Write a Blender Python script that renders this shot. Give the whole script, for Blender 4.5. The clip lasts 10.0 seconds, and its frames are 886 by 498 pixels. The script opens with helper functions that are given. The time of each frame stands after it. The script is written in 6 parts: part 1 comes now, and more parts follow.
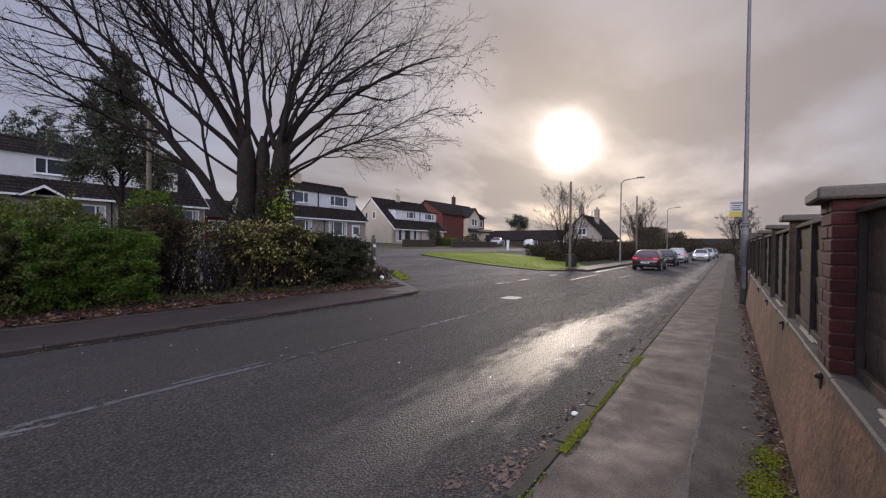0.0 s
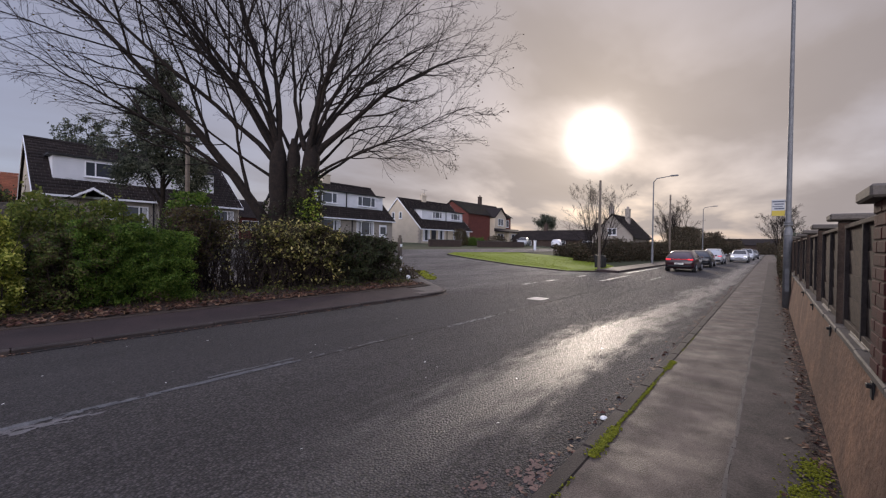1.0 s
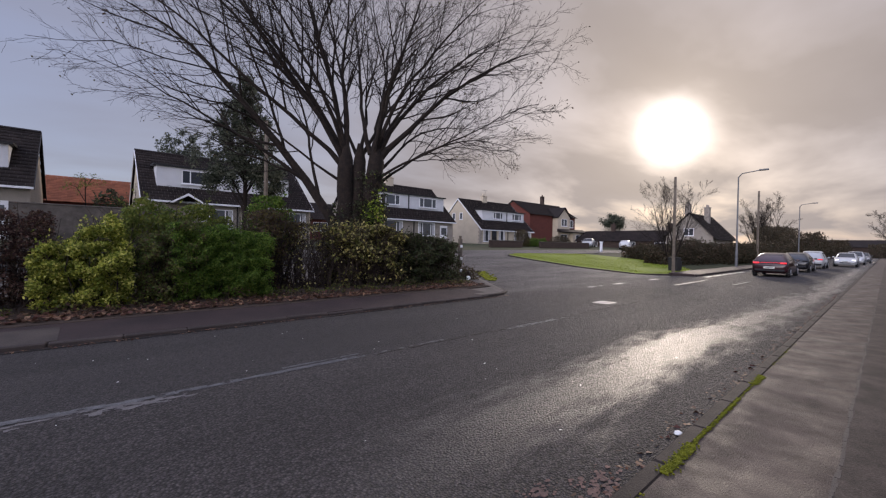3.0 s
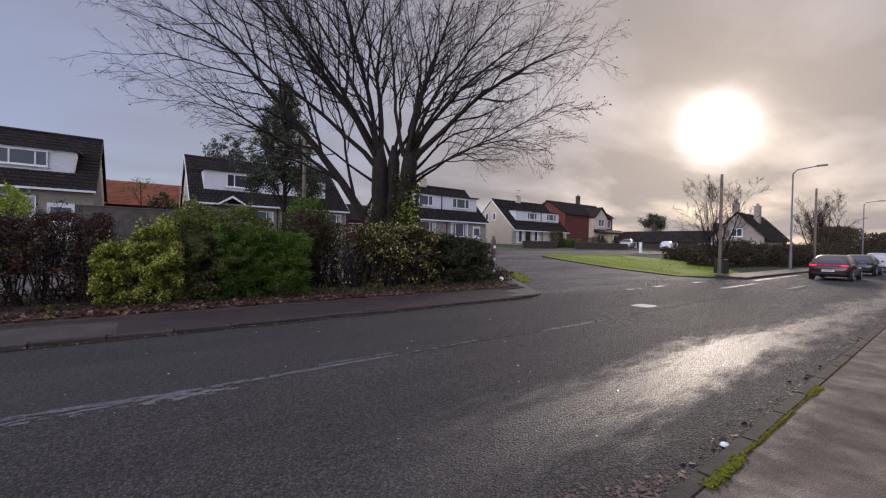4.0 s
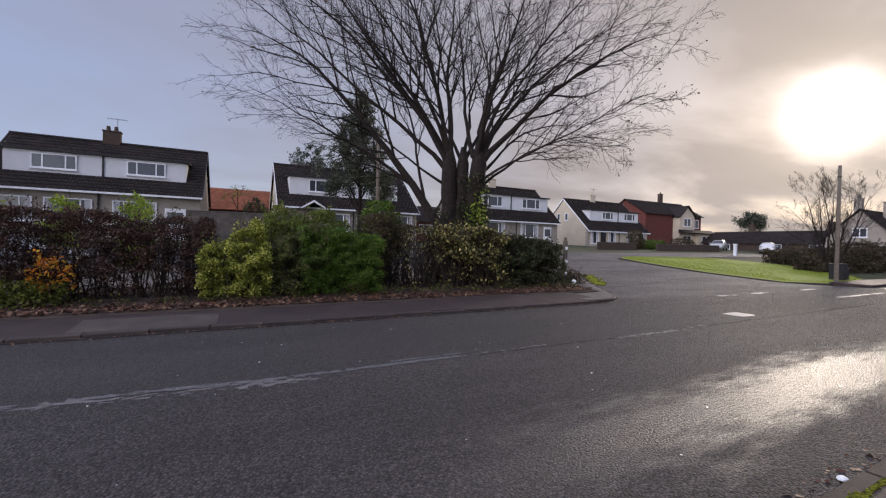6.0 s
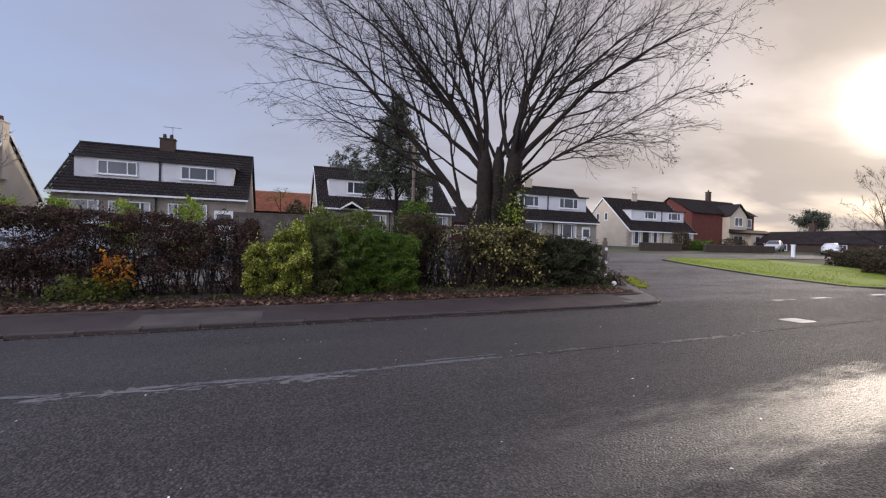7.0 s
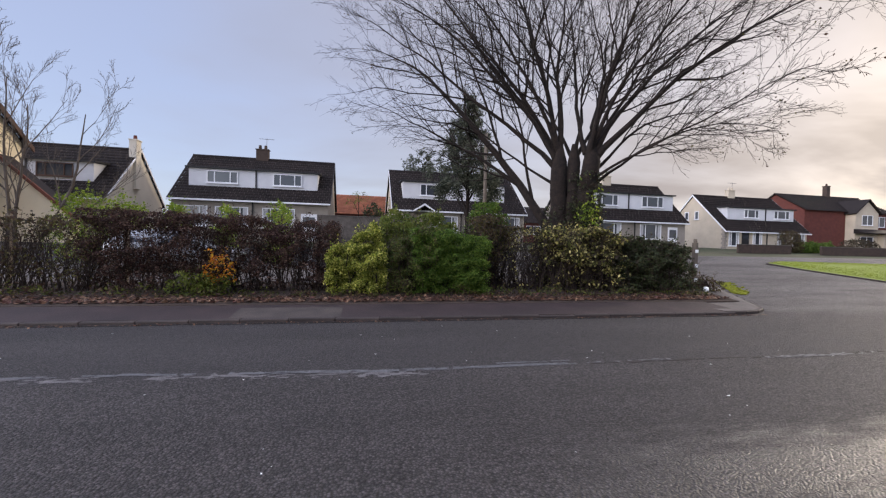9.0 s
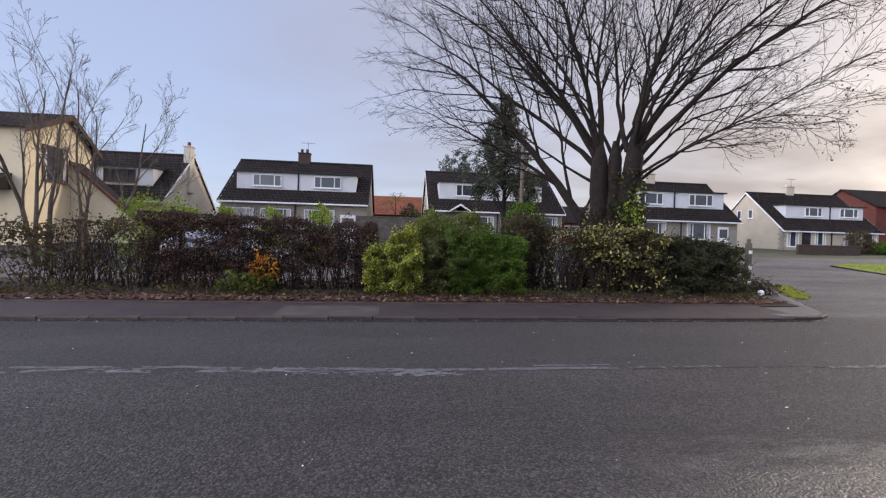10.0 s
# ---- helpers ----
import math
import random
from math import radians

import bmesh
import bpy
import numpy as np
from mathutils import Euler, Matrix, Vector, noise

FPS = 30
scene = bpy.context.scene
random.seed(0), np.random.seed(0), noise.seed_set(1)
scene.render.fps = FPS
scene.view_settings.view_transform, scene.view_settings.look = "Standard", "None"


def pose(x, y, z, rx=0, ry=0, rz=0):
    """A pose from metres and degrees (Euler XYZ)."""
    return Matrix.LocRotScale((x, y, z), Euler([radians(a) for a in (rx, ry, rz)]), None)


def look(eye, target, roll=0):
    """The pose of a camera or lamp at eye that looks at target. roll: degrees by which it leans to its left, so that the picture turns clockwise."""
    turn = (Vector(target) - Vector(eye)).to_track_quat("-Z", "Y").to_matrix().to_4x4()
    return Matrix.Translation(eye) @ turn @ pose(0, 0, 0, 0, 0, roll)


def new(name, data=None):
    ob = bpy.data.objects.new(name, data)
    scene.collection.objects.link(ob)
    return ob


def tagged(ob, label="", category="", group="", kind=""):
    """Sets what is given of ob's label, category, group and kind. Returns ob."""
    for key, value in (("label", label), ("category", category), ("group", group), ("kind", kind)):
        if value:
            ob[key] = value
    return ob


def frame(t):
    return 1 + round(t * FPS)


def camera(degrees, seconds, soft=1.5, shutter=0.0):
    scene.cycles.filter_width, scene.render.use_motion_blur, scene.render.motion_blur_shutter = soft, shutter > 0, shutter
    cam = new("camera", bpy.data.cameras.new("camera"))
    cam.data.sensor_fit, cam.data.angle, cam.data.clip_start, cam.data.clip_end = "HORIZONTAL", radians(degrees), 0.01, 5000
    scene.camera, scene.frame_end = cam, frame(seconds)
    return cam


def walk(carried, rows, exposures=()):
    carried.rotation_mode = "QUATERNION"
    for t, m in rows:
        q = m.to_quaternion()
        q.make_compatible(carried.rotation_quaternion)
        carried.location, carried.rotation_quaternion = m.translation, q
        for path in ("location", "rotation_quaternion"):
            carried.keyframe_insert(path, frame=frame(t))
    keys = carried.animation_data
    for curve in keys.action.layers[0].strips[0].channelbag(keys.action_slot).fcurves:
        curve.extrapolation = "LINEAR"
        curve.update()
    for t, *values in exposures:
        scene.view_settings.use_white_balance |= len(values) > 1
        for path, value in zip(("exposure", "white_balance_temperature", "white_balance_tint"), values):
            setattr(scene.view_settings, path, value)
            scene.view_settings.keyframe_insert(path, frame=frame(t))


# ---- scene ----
cam = camera(96.2, 10.0, soft=1.25)
EYE = 1.65
# seconds, yaw, pitch, roll: the camera turns on the spot above the pavement
ROWS = [
    (0.0, -54.20, -0.65, -0.69),
    (0.5, -52.37, -0.69, -0.74),
    (1.0, -50.45, -0.71, -0.83),
    (1.5, -48.44, -0.70, -0.88),
    (2.0, -46.28, -0.72, -0.92),
    (2.5, -44.06, -0.74, -0.96),
    (4.0, -37.04, -0.75, -1.11),
    (4.5, -34.63, -0.77, -1.16),
    (5.0, -32.15, -0.79, -1.22),
    (5.5, -29.66, -0.79, -1.24),
    (7.0, -22.09, -0.84, -1.27),
    (7.5, -19.55, -0.86, -1.33),
    (8.0, -16.99, -0.85, -1.36),
    (8.5, -14.44, -0.88, -1.39),
    (9.0, -11.86, -0.92, -1.40),
    (9.5, -9.26, -0.96, -1.40),
    (10.0, -6.69, -1.00, -1.41),
]
walk(cam, [(t, pose(0, 0, EYE, 90 + pitch, roll, yaw)) for t, yaw, pitch, roll in ROWS], exposures=[(0.0, 0.02, 6420, 18), (2.5, 0.0, 6400, 18), (4.5, 0.02, 6380, 18), (5.5, 0.10, 6400, 17), (7.0, 0.34, 6450, 16), (8.5, 0.54, 6500, 14), (10.0, 0.62, 6500, 14)])

# ---------------------------------------------------------------- sky and sun
SUN_AZ, SUN_EL = 18.7, 14.0
SUN_DIR = Vector((math.cos(radians(SUN_AZ)) * math.cos(radians(SUN_EL)), math.sin(radians(SUN_AZ)) * math.cos(radians(SUN_EL)), math.sin(radians(SUN_EL))))


def link(nt, a, b):
    nt.links.new(a, b)


def node(nt, kind, **inputs):
    n = nt.nodes.new(kind)
    for key, value in inputs.items():
        n.inputs[key.replace("_", " ")].default_value = value
    return n


def mathn(nt, op, a, b=None, clamp=False):
    n = nt.nodes.new("ShaderNodeMath")
    n.operation, n.use_clamp = op, clamp
    for i, v in enumerate((a, b)):
        if v is None:
            continue
        if isinstance(v, (int, float)):
            n.inputs[i].default_value = v
        else:
            link(nt, v, n.inputs[i])
    return n.outputs[0]


def mixc(nt, fac, a, b, blend="MIX"):
    n = nt.nodes.new("ShaderNodeMix")
    n.data_type, n.blend_type = "RGBA", blend
    for i, v in ((0, fac), (6, a), (7, b)):
        if isinstance(v, (int, float)):
            n.inputs[i].default_value = v
        elif isinstance(v, tuple):
            n.inputs[i].default_value = (*v, 1)[:4]
        else:
            link(nt, v, n.inputs[i])
    return n.outputs[2]


def ramp(nt, src, *stops):
    n = nt.nodes.new("ShaderNodeValToRGB")
    els = n.color_ramp.elements
    while len(els) < len(stops):
        els.new(0.5)
    for e, (p, c) in zip(els, stops):
        e.position = p
        e.color = (c, c, c, 1) if isinstance(c, (int, float)) else (*c, 1)
    link(nt, src, n.inputs[0])
    return n.outputs[0]


world = bpy.data.worlds.new("world")
scene.world = world
world.use_nodes = True
nt = world.node_tree
nt.nodes.clear()
w_out = nt.nodes.new("ShaderNodeOutputWorld")
bg = nt.nodes.new("ShaderNodeBackground")
sky = nt.nodes.new("ShaderNodeTexSky")
sky.sky_type, sky.sun_disc = "NISHITA", False
sky.sun_elevation, sky.sun_rotation = radians(SUN_EL), radians(90 - SUN_AZ)
sky.air_density, sky.dust_density = 1.0, 1.5
tc = nt.nodes.new("ShaderNodeTexCoord")
norm = nt.nodes.new("ShaderNodeVectorMath")
norm.operation = "NORMALIZE"
link(nt, tc.outputs["Generated"], norm.inputs[0])
dot = nt.nodes.new("ShaderNodeVectorMath")
dot.operation = "DOT_PRODUCT"
link(nt, norm.outputs[0], dot.inputs[0])
dot.inputs[1].default_value = SUN_DIR
near_sun = mathn(nt, "MAXIMUM", dot.outputs["Value"], 0.0)
sep = nt.nodes.new("ShaderNodeSeparateXYZ")
link(nt, norm.outputs[0], sep.inputs[0])
# long flat cloud streaks: the direction is projected on a cloud deck
up = mathn(nt, "ADD", mathn(nt, "MAXIMUM", sep.outputs[2], 0.0), 0.16)
cx, cy = mathn(nt, "DIVIDE", sep.outputs[0], up), mathn(nt, "DIVIDE", sep.outputs[1], up)
deck = nt.nodes.new("ShaderNodeCombineXYZ")
link(nt, mathn(nt, "MULTIPLY", cx, 0.55), deck.inputs[0])
link(nt, mathn(nt, "MULTIPLY", cy, 0.9), deck.inputs[1])
cloud = node(nt, "ShaderNodeTexNoise", Scale=1.3, Detail=5.0, Roughness=0.50, Distortion=0.25)
link(nt, deck.outputs[0], cloud.inputs["Vector"])
wisps = ramp(nt, cloud.outputs["Fac"], (0.36, 0.0), (0.66, 1.0))
# thick cloud in the half of the sky round the sun, thinning to blue on the other side
cover = mathn(nt, "MULTIPLY_ADD", dot.outputs["Value"], 0.93)
nt.nodes[-1].inputs[2].default_value = -0.08
cover = mathn(nt, "ADD", cover, mathn(nt, "MULTIPLY", wisps, 0.28), clamp=True)
blue = mixc(nt, 1.0, sky.outputs[0], (0.105, 0.112, 0.128), "MULTIPLY")
high = mathn(nt, "MAXIMUM", sep.outputs[2], 0.0)
zenith = mathn(nt, "MAXIMUM", mathn(nt, "SUBTRACT", high, 0.46), 0.0)
lift = mathn(nt, "MULTIPLY_ADD", mathn(nt, "MULTIPLY", zenith, zenith), 13.0)
nt.nodes[-1].inputs[2].default_value = 1.0
back = mathn(nt, "MULTIPLY", mathn(nt, "MAXIMUM", mathn(nt, "SUBTRACT", mathn(nt, "MULTIPLY", dot.outputs["Value"], -1.0), 0.28), 0.0), 1.39)
away = mathn(nt, "MULTIPLY_ADD", mathn(nt, "MULTIPLY", back, back), 11.0)
nt.nodes[-1].inputs[2].default_value = 1.0
lift = mathn(nt, "MULTIPLY", lift, away)
hazy = mixc(nt, 0.45, blue, (0.51, 0.565, 0.765))
grey = mixc(nt, wisps, (0.345, 0.327, 0.334), (0.272, 0.257, 0.265))
base = mixc(nt, cover, hazy, grey)
base = mixc(nt, mathn(nt, "MULTIPLY", back, 0.9, clamp=True), base, (0.53, 0.485, 0.45))
lifted = nt.nodes.new("ShaderNodeVectorMath")
lifted.operation = "SCALE"
link(nt, base, lifted.inputs[0])
link(nt, lift, lifted.inputs["Scale"])
total = lifted.outputs[0]
for power, gain, tint in ((4, 0.085, (1.0, 0.80, 0.50)), (12, 0.125, (1.0, 0.77, 0.40)), (60, 0.10, (1.0, 0.82, 0.52)), (240, 0.16, (1.0, 0.86, 0.60)), (980, 3.2, (1.0, 0.95, 0.86))):
    g = mathn(nt, "MULTIPLY", mathn(nt, "POWER", near_sun, float(power)), gain)
    n = nt.nodes.new("ShaderNodeVectorMath")
    n.operation = "SCALE"
    n.inputs[0].default_value = tint
    link(nt, g, n.inputs["Scale"])
    add = nt.nodes.new("ShaderNodeVectorMath")
    link(nt, total, add.inputs[0])
    link(nt, n.outputs[0], add.inputs[1])
    total = add.outputs[0]
link(nt, total, bg.inputs["Color"])
bg.inputs["Strength"].default_value = 1.0
link(nt, bg.outputs[0], w_out.inputs[0])

sun = new("sun", bpy.data.lights.new("sun", "SUN"))
sun.data.energy, sun.data.angle, sun.data.color = 1.3, radians(8), (1.0, 0.88, 0.70)
sun.matrix_world = look(SUN_DIR * 50, (0, 0, 0))


# ---------------------------------------------------------------- materials
def mat(name, colour, dark=None, scale=8.0, rough=0.8, bump=0.0, bump_scale=60.0, fine=0.25, metal=0.0, spec=0.3, island=0.0, obj=0.0, coords="Object", stain=0.0):
    """Two-scale mottled surface with fine relief."""
    m = bpy.data.materials.new(name)
    m.use_nodes = True
    t = m.node_tree
    b = t.nodes["Principled BSDF"]
    b.inputs["Roughness"].default_value, b.inputs["Metallic"].default_value = rough, metal
    b.inputs["Specular IOR Level"].default_value = spec
    tex = t.nodes.new("ShaderNodeTexCoord")
    big = node(t, "ShaderNodeTexNoise", Scale=scale, Detail=6.0, Roughness=0.6)
    link(t, tex.outputs[coords], big.inputs["Vector"])
    small = node(t, "ShaderNodeTexNoise", Scale=bump_scale, Detail=3.0, Roughness=0.6)
    link(t, tex.outputs[coords], small.inputs["Vector"])
    dark = dark or tuple(c * 0.7 for c in colour)
    c = mixc(t, ramp(t, big.outputs["Fac"], (0.3, 0.0), (0.7, 1.0)), dark, colour)
    if fine:
        c = mixc(t, fine, c, ramp(t, small.outputs["Fac"], (0.3, 0.15), (0.7, 1.0)), "MULTIPLY")
    if stain:
        st = node(t, "ShaderNodeTexNoise", Scale=scale * 0.23, Detail=8.0, Roughness=0.7)
        link(t, tex.outputs[coords], st.inputs["Vector"])
        c = mixc(t, mathn(t, "MULTIPLY", ramp(t, st.outputs["Fac"], (0.48, 0.0), (0.68, 1.0)), stain), c, tuple(v * 0.45 for v in dark))
    if island:
        geo = t.nodes.new("ShaderNodeNewGeometry")
        c = mixc(t, island, c, ramp(t, geo.outputs["Random Per Island"], (0.0, 0.15), (1.0, 1.0)), "MULTIPLY")
    if obj:
        oi = t.nodes.new("ShaderNodeObjectInfo")
        c = mixc(t, obj, c, ramp(t, oi.outputs["Random"], (0.0, 0.2), (1.0, 1.0)), "MULTIPLY")
    link(t, c, b.inputs["Base Color"])
    if bump:
        bp = node(t, "ShaderNodeBump", Strength=1.0, Distance=bump)
        link(t, small.outputs["Fac"], bp.inputs["Height"])
        link(t, bp.outputs[0], b.inputs["Normal"])
    return m


def leafmat(name, *colours, rough=0.55, thin=0.35):
    """Leaves that differ one by one and let some light through."""
    m = bpy.data.materials.new(name)
    m.use_nodes = True
    t = m.node_tree
    b = t.nodes["Principled BSDF"]
    b.inputs["Roughness"].default_value = rough
    b.inputs["Specular IOR Level"].default_value = 0.15
    geo = t.nodes.new("ShaderNodeNewGeometry")
    c = ramp(t, geo.outputs["Random Per Island"], *[(i / len(colours), k) for i, k in enumerate(colours)])
    c.node.color_ramp.interpolation = "CONSTANT"
    link(t, c, b.inputs["Base Color"])
    tr = t.nodes.new("ShaderNodeBsdfTranslucent")
    link(t, c, tr.inputs["Color"])
    mx = t.nodes.new("ShaderNodeMixShader")
    mx.inputs[0].default_value = thin
    link(t, b.outputs[0], mx.inputs[1])
    link(t, tr.outputs[0], mx.inputs[2])
    link(t, mx.outputs[0], t.nodes["Material Output"].inputs[0])
    return m


def asphalt_material():
    """Damp, worn road: coarse chippings with a smoother, wetter wheel track."""
    m = bpy.data.materials.new("asphalt")
    m.use_nodes = True
    t = m.node_tree
    b = t.nodes["Principled BSDF"]
    tex = t.nodes.new("ShaderNodeTexCoord")
    pos = tex.outputs["Object"]
    xyz = t.nodes.new("ShaderNodeSeparateXYZ")
    link(t, pos, xyz.inputs[0])
    stones = node(t, "ShaderNodeTexVoronoi", Scale=50.0)
    link(t, pos, stones.inputs["Vector"])
    grit = node(t, "ShaderNodeTexNoise", Scale=70.0, Detail=4.0, Roughness=0.65)
    link(t, pos, grit.inputs["Vector"])
    patches = node(t, "ShaderNodeTexNoise", Scale=0.45, Detail=7.0, Roughness=0.62)
    stretch = t.nodes.new("ShaderNodeMapping")
    stretch.inputs["Scale"].default_value = (0.35, 1.3, 1.0)
    link(t, pos, stretch.inputs["Vector"])
    link(t, stretch.outputs[0], patches.inputs["Vector"])
    c = mixc(t, ramp(t, patches.outputs["Fac"], (0.35, 0.0), (0.65, 1.0)), (0.112, 0.098, 0.096), (0.182, 0.160, 0.156))
    sc = t.nodes.new("ShaderNodeSeparateColor")
    link(t, stones.outputs["Color"], sc.inputs[0])
    c = mixc(t, 0.9, c, ramp(t, sc.outputs[0], (0.0, 0.22), (0.5, 0.5), (0.85, 0.8), (1.0, 1.0)), "MULTIPLY")
    c = mixc(t, 1.0, c, ramp(t, stones.outputs["Distance"], (0.20, 1.0), (0.70, 0.30)), "MULTIPLY")
    # the far lane was relaid with a finer, darker surface
    lane = ramp(t, mathn(t, "ADD", mathn(t, "MULTIPLY", xyz.outputs[1], 0.1), mathn(t, "MULTIPLY", patches.outputs["Fac"], 0.02)), (0.512, 0.0), (0.517, 1.0))
    lane = mathn(t, "MULTIPLY", lane, ramp(t, mathn(t, "MULTIPLY", mathn(t, "ADD", xyz.outputs[0], 20.0), 0.02), (0.56, 1.0), (0.64, 0.0)))
    c = mixc(t, mathn(t, "MULTIPLY", lane, 0.28), c, (0.026, 0.024, 0.026))
    # the side road's colour is paled, painting in the sky reflected at a grazing angle
    sky_sheen = mathn(t, "MULTIPLY", ramp(t, mathn(t, "MULTIPLY", xyz.outputs[1], 0.05), (0.40, 0.0), (0.46, 1.0)), ramp(t, mathn(t, "MULTIPLY", xyz.outputs[0], 0.05), (0.42, 0.0), (0.55, 1.0)))
    c = mixc(t, mathn(t, "MULTIPLY", sky_sheen, 0.5), c, mixc(t, ramp(t, patches.outputs["Fac"], (0.40, 0.0), (0.58, 1.0)), (0.085, 0.075, 0.072), (0.175, 0.158, 0.150)))
    link(t, c, b.inputs["Base Color"])
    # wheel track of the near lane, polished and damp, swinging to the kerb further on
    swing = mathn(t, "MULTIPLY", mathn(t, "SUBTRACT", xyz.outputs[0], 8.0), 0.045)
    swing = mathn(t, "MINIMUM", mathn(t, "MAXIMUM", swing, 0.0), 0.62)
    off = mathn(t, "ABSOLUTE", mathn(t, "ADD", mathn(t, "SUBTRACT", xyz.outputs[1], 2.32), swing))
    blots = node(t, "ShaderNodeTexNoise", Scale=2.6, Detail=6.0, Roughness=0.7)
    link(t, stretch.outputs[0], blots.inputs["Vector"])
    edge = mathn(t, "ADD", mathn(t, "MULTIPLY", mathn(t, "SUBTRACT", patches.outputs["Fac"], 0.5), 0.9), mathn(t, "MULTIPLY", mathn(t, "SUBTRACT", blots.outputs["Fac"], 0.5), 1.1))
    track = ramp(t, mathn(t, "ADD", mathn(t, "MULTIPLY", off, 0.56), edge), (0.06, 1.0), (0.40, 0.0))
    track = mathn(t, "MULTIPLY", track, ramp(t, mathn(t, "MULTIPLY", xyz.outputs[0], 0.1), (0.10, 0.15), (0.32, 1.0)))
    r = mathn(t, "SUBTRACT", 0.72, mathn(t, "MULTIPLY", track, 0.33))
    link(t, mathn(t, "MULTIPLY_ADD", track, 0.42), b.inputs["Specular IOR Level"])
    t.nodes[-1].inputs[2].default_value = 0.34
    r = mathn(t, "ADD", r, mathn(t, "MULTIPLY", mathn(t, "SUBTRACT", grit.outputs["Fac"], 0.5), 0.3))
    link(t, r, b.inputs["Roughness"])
    h = mathn(t, "ADD", mathn(t, "MULTIPLY", stones.outputs["Distance"], -1.0), mathn(t, "MULTIPLY", grit.outputs["Fac"], 0.8))
    bp = node(t, "ShaderNodeBump", Strength=1.0, Distance=0.036)
    link(t, h, bp.inputs["Height"])
    link(t, bp.outputs[0], b.inputs["Normal"])
    return m


def paving_material():
    """Worn, damp footway asphalt, paler along its kerb side, with dark patches."""
    m = mat("footway", (0.172, 0.130, 0.105), (0.056, 0.042, 0.034), scale=2.8, rough=0.5, bump=0.009, bump_scale=85, fine=0.6, stain=0.6, spec=0.3)
    t = m.node_tree
    tex = t.nodes.new("ShaderNodeTexCoord")
    n = node(t, "ShaderNodeTexNoise", Scale=2.2, Detail=5.0, Roughness=0.6)
    link(t, tex.outputs["Object"], n.inputs["Vector"])
    link(t, ramp(t, n.outputs["Fac"], (0.35, 0.52), (0.65, 0.8)), t.nodes["Principled BSDF"].inputs["Roughness"])
    return m


def glass_material():
    m = bpy.data.materials.new("window_glass")
    m.use_nodes = True
    b = m.node_tree.nodes["Principled BSDF"]
    b.inputs["Base Color"].default_value = (0.045, 0.05, 0.06, 1)
    b.inputs["Roughness"].default_value = 0.06
    b.inputs["Specular IOR Level"].default_value = 0.8
    return m


def plain(name, colour, rough=0.5, metal=0.0, emit=0.0, coat=0.0):
    m = bpy.data.materials.new(name)
    m.use_nodes = True
    b = m.node_tree.nodes["Principled BSDF"]
    b.inputs["Base Color"].default_value = (*colour, 1)
    b.inputs["Roughness"].default_value, b.inputs["Metallic"].default_value = rough, metal
    b.inputs["Coat Weight"].default_value = coat
    if emit:
        b.inputs["Emission Color"].default_value = (*colour, 1)
        b.inputs["Emission Strength"].default_value = emit
    return m


ASPHALT, FOOTWAY, GLASS = asphalt_material(), paving_material(), glass_material()
FAR_FOOTWAY = mat("far_footway", (0.062, 0.040, 0.037), (0.036, 0.025, 0.024), scale=1.3, rough=0.7, bump=0.004, bump_scale=60, fine=0.4, stain=0.5)
CONCRETE = mat("concrete", (0.155, 0.132, 0.113), (0.082, 0.071, 0.062), scale=3, rough=0.75, bump=0.003, bump_scale=80, fine=0.35, stain=0.5)
KERB = mat("kerb_stone", (0.062, 0.047, 0.038), (0.026, 0.020, 0.017), scale=5, rough=0.75, bump=0.006, bump_scale=60, fine=0.5, obj=0.15)
CORNER_PAVING = mat("corner_footway", (0.165, 0.140, 0.122), (0.100, 0.085, 0.075), scale=2, rough=0.7, bump=0.004, bump_scale=60, fine=0.5, stain=0.4)
KERB_DARK = mat("dark_kerb_stone", (0.082, 0.062, 0.053), (0.038, 0.029, 0.026), scale=4, rough=0.7, bump=0.004, bump_scale=60, fine=0.4, obj=0.3)
PAINT_LINE = mat("worn_white_line", (0.19, 0.187, 0.19), (0.06, 0.058, 0.06), scale=9, rough=0.6, bump=0.003, bump_scale=70, fine=0.6)
# white paint with the glint of wet road put into its brighter colour
PAINT_GLINT = mat("glint_white_paint", (0.40, 0.385, 0.38), (0.18, 0.17, 0.168), scale=5, rough=0.5, bump=0.002, bump_scale=70, fine=0.4)
TRENCH = mat("dark_trench_asphalt", (0.130, 0.102, 0.085), (0.042, 0.033, 0.028), scale=3.2, rough=0.75, bump=0.005, bump_scale=60, fine=0.6, stain=0.6, spec=0.25)
RELAID = mat("relaid_footway", (0.105, 0.082, 0.068), (0.060, 0.048, 0.042), scale=2, rough=0.75, bump=0.004, bump_scale=60, fine=0.5, stain=0.4)
# silt coloured near black to stand for the shaded far kerb face
KERB_SHADE_SILT = mat("gutter_silt", (0.024, 0.018, 0.016), (0.012, 0.010, 0.009), scale=5, rough=0.8, bump=0.004, bump_scale=50, fine=0.4)
SOIL = mat("soil", (0.085, 0.058, 0.042), (0.04, 0.028, 0.022), scale=3, rough=0.95, bump=0.02, bump_scale=30, fine=0.5)
EARTH = mat("earth_ground", (0.06, 0.072, 0.028), (0.045, 0.04, 0.022), scale=0.3, rough=0.95, bump=0.02, bump_scale=9, fine=0.4)
LAWN = mat("lawn", (0.235, 0.29, 0.030), (0.165, 0.21, 0.024), scale=1.1, rough=0.85, bump=0.02, bump_scale=45, fine=0.35)
BRICK = mat("red_brick", (0.105, 0.027, 0.023), (0.055, 0.016, 0.015), scale=9, rough=0.85, bump=0.003, bump_scale=90, fine=0.35, obj=0.35)
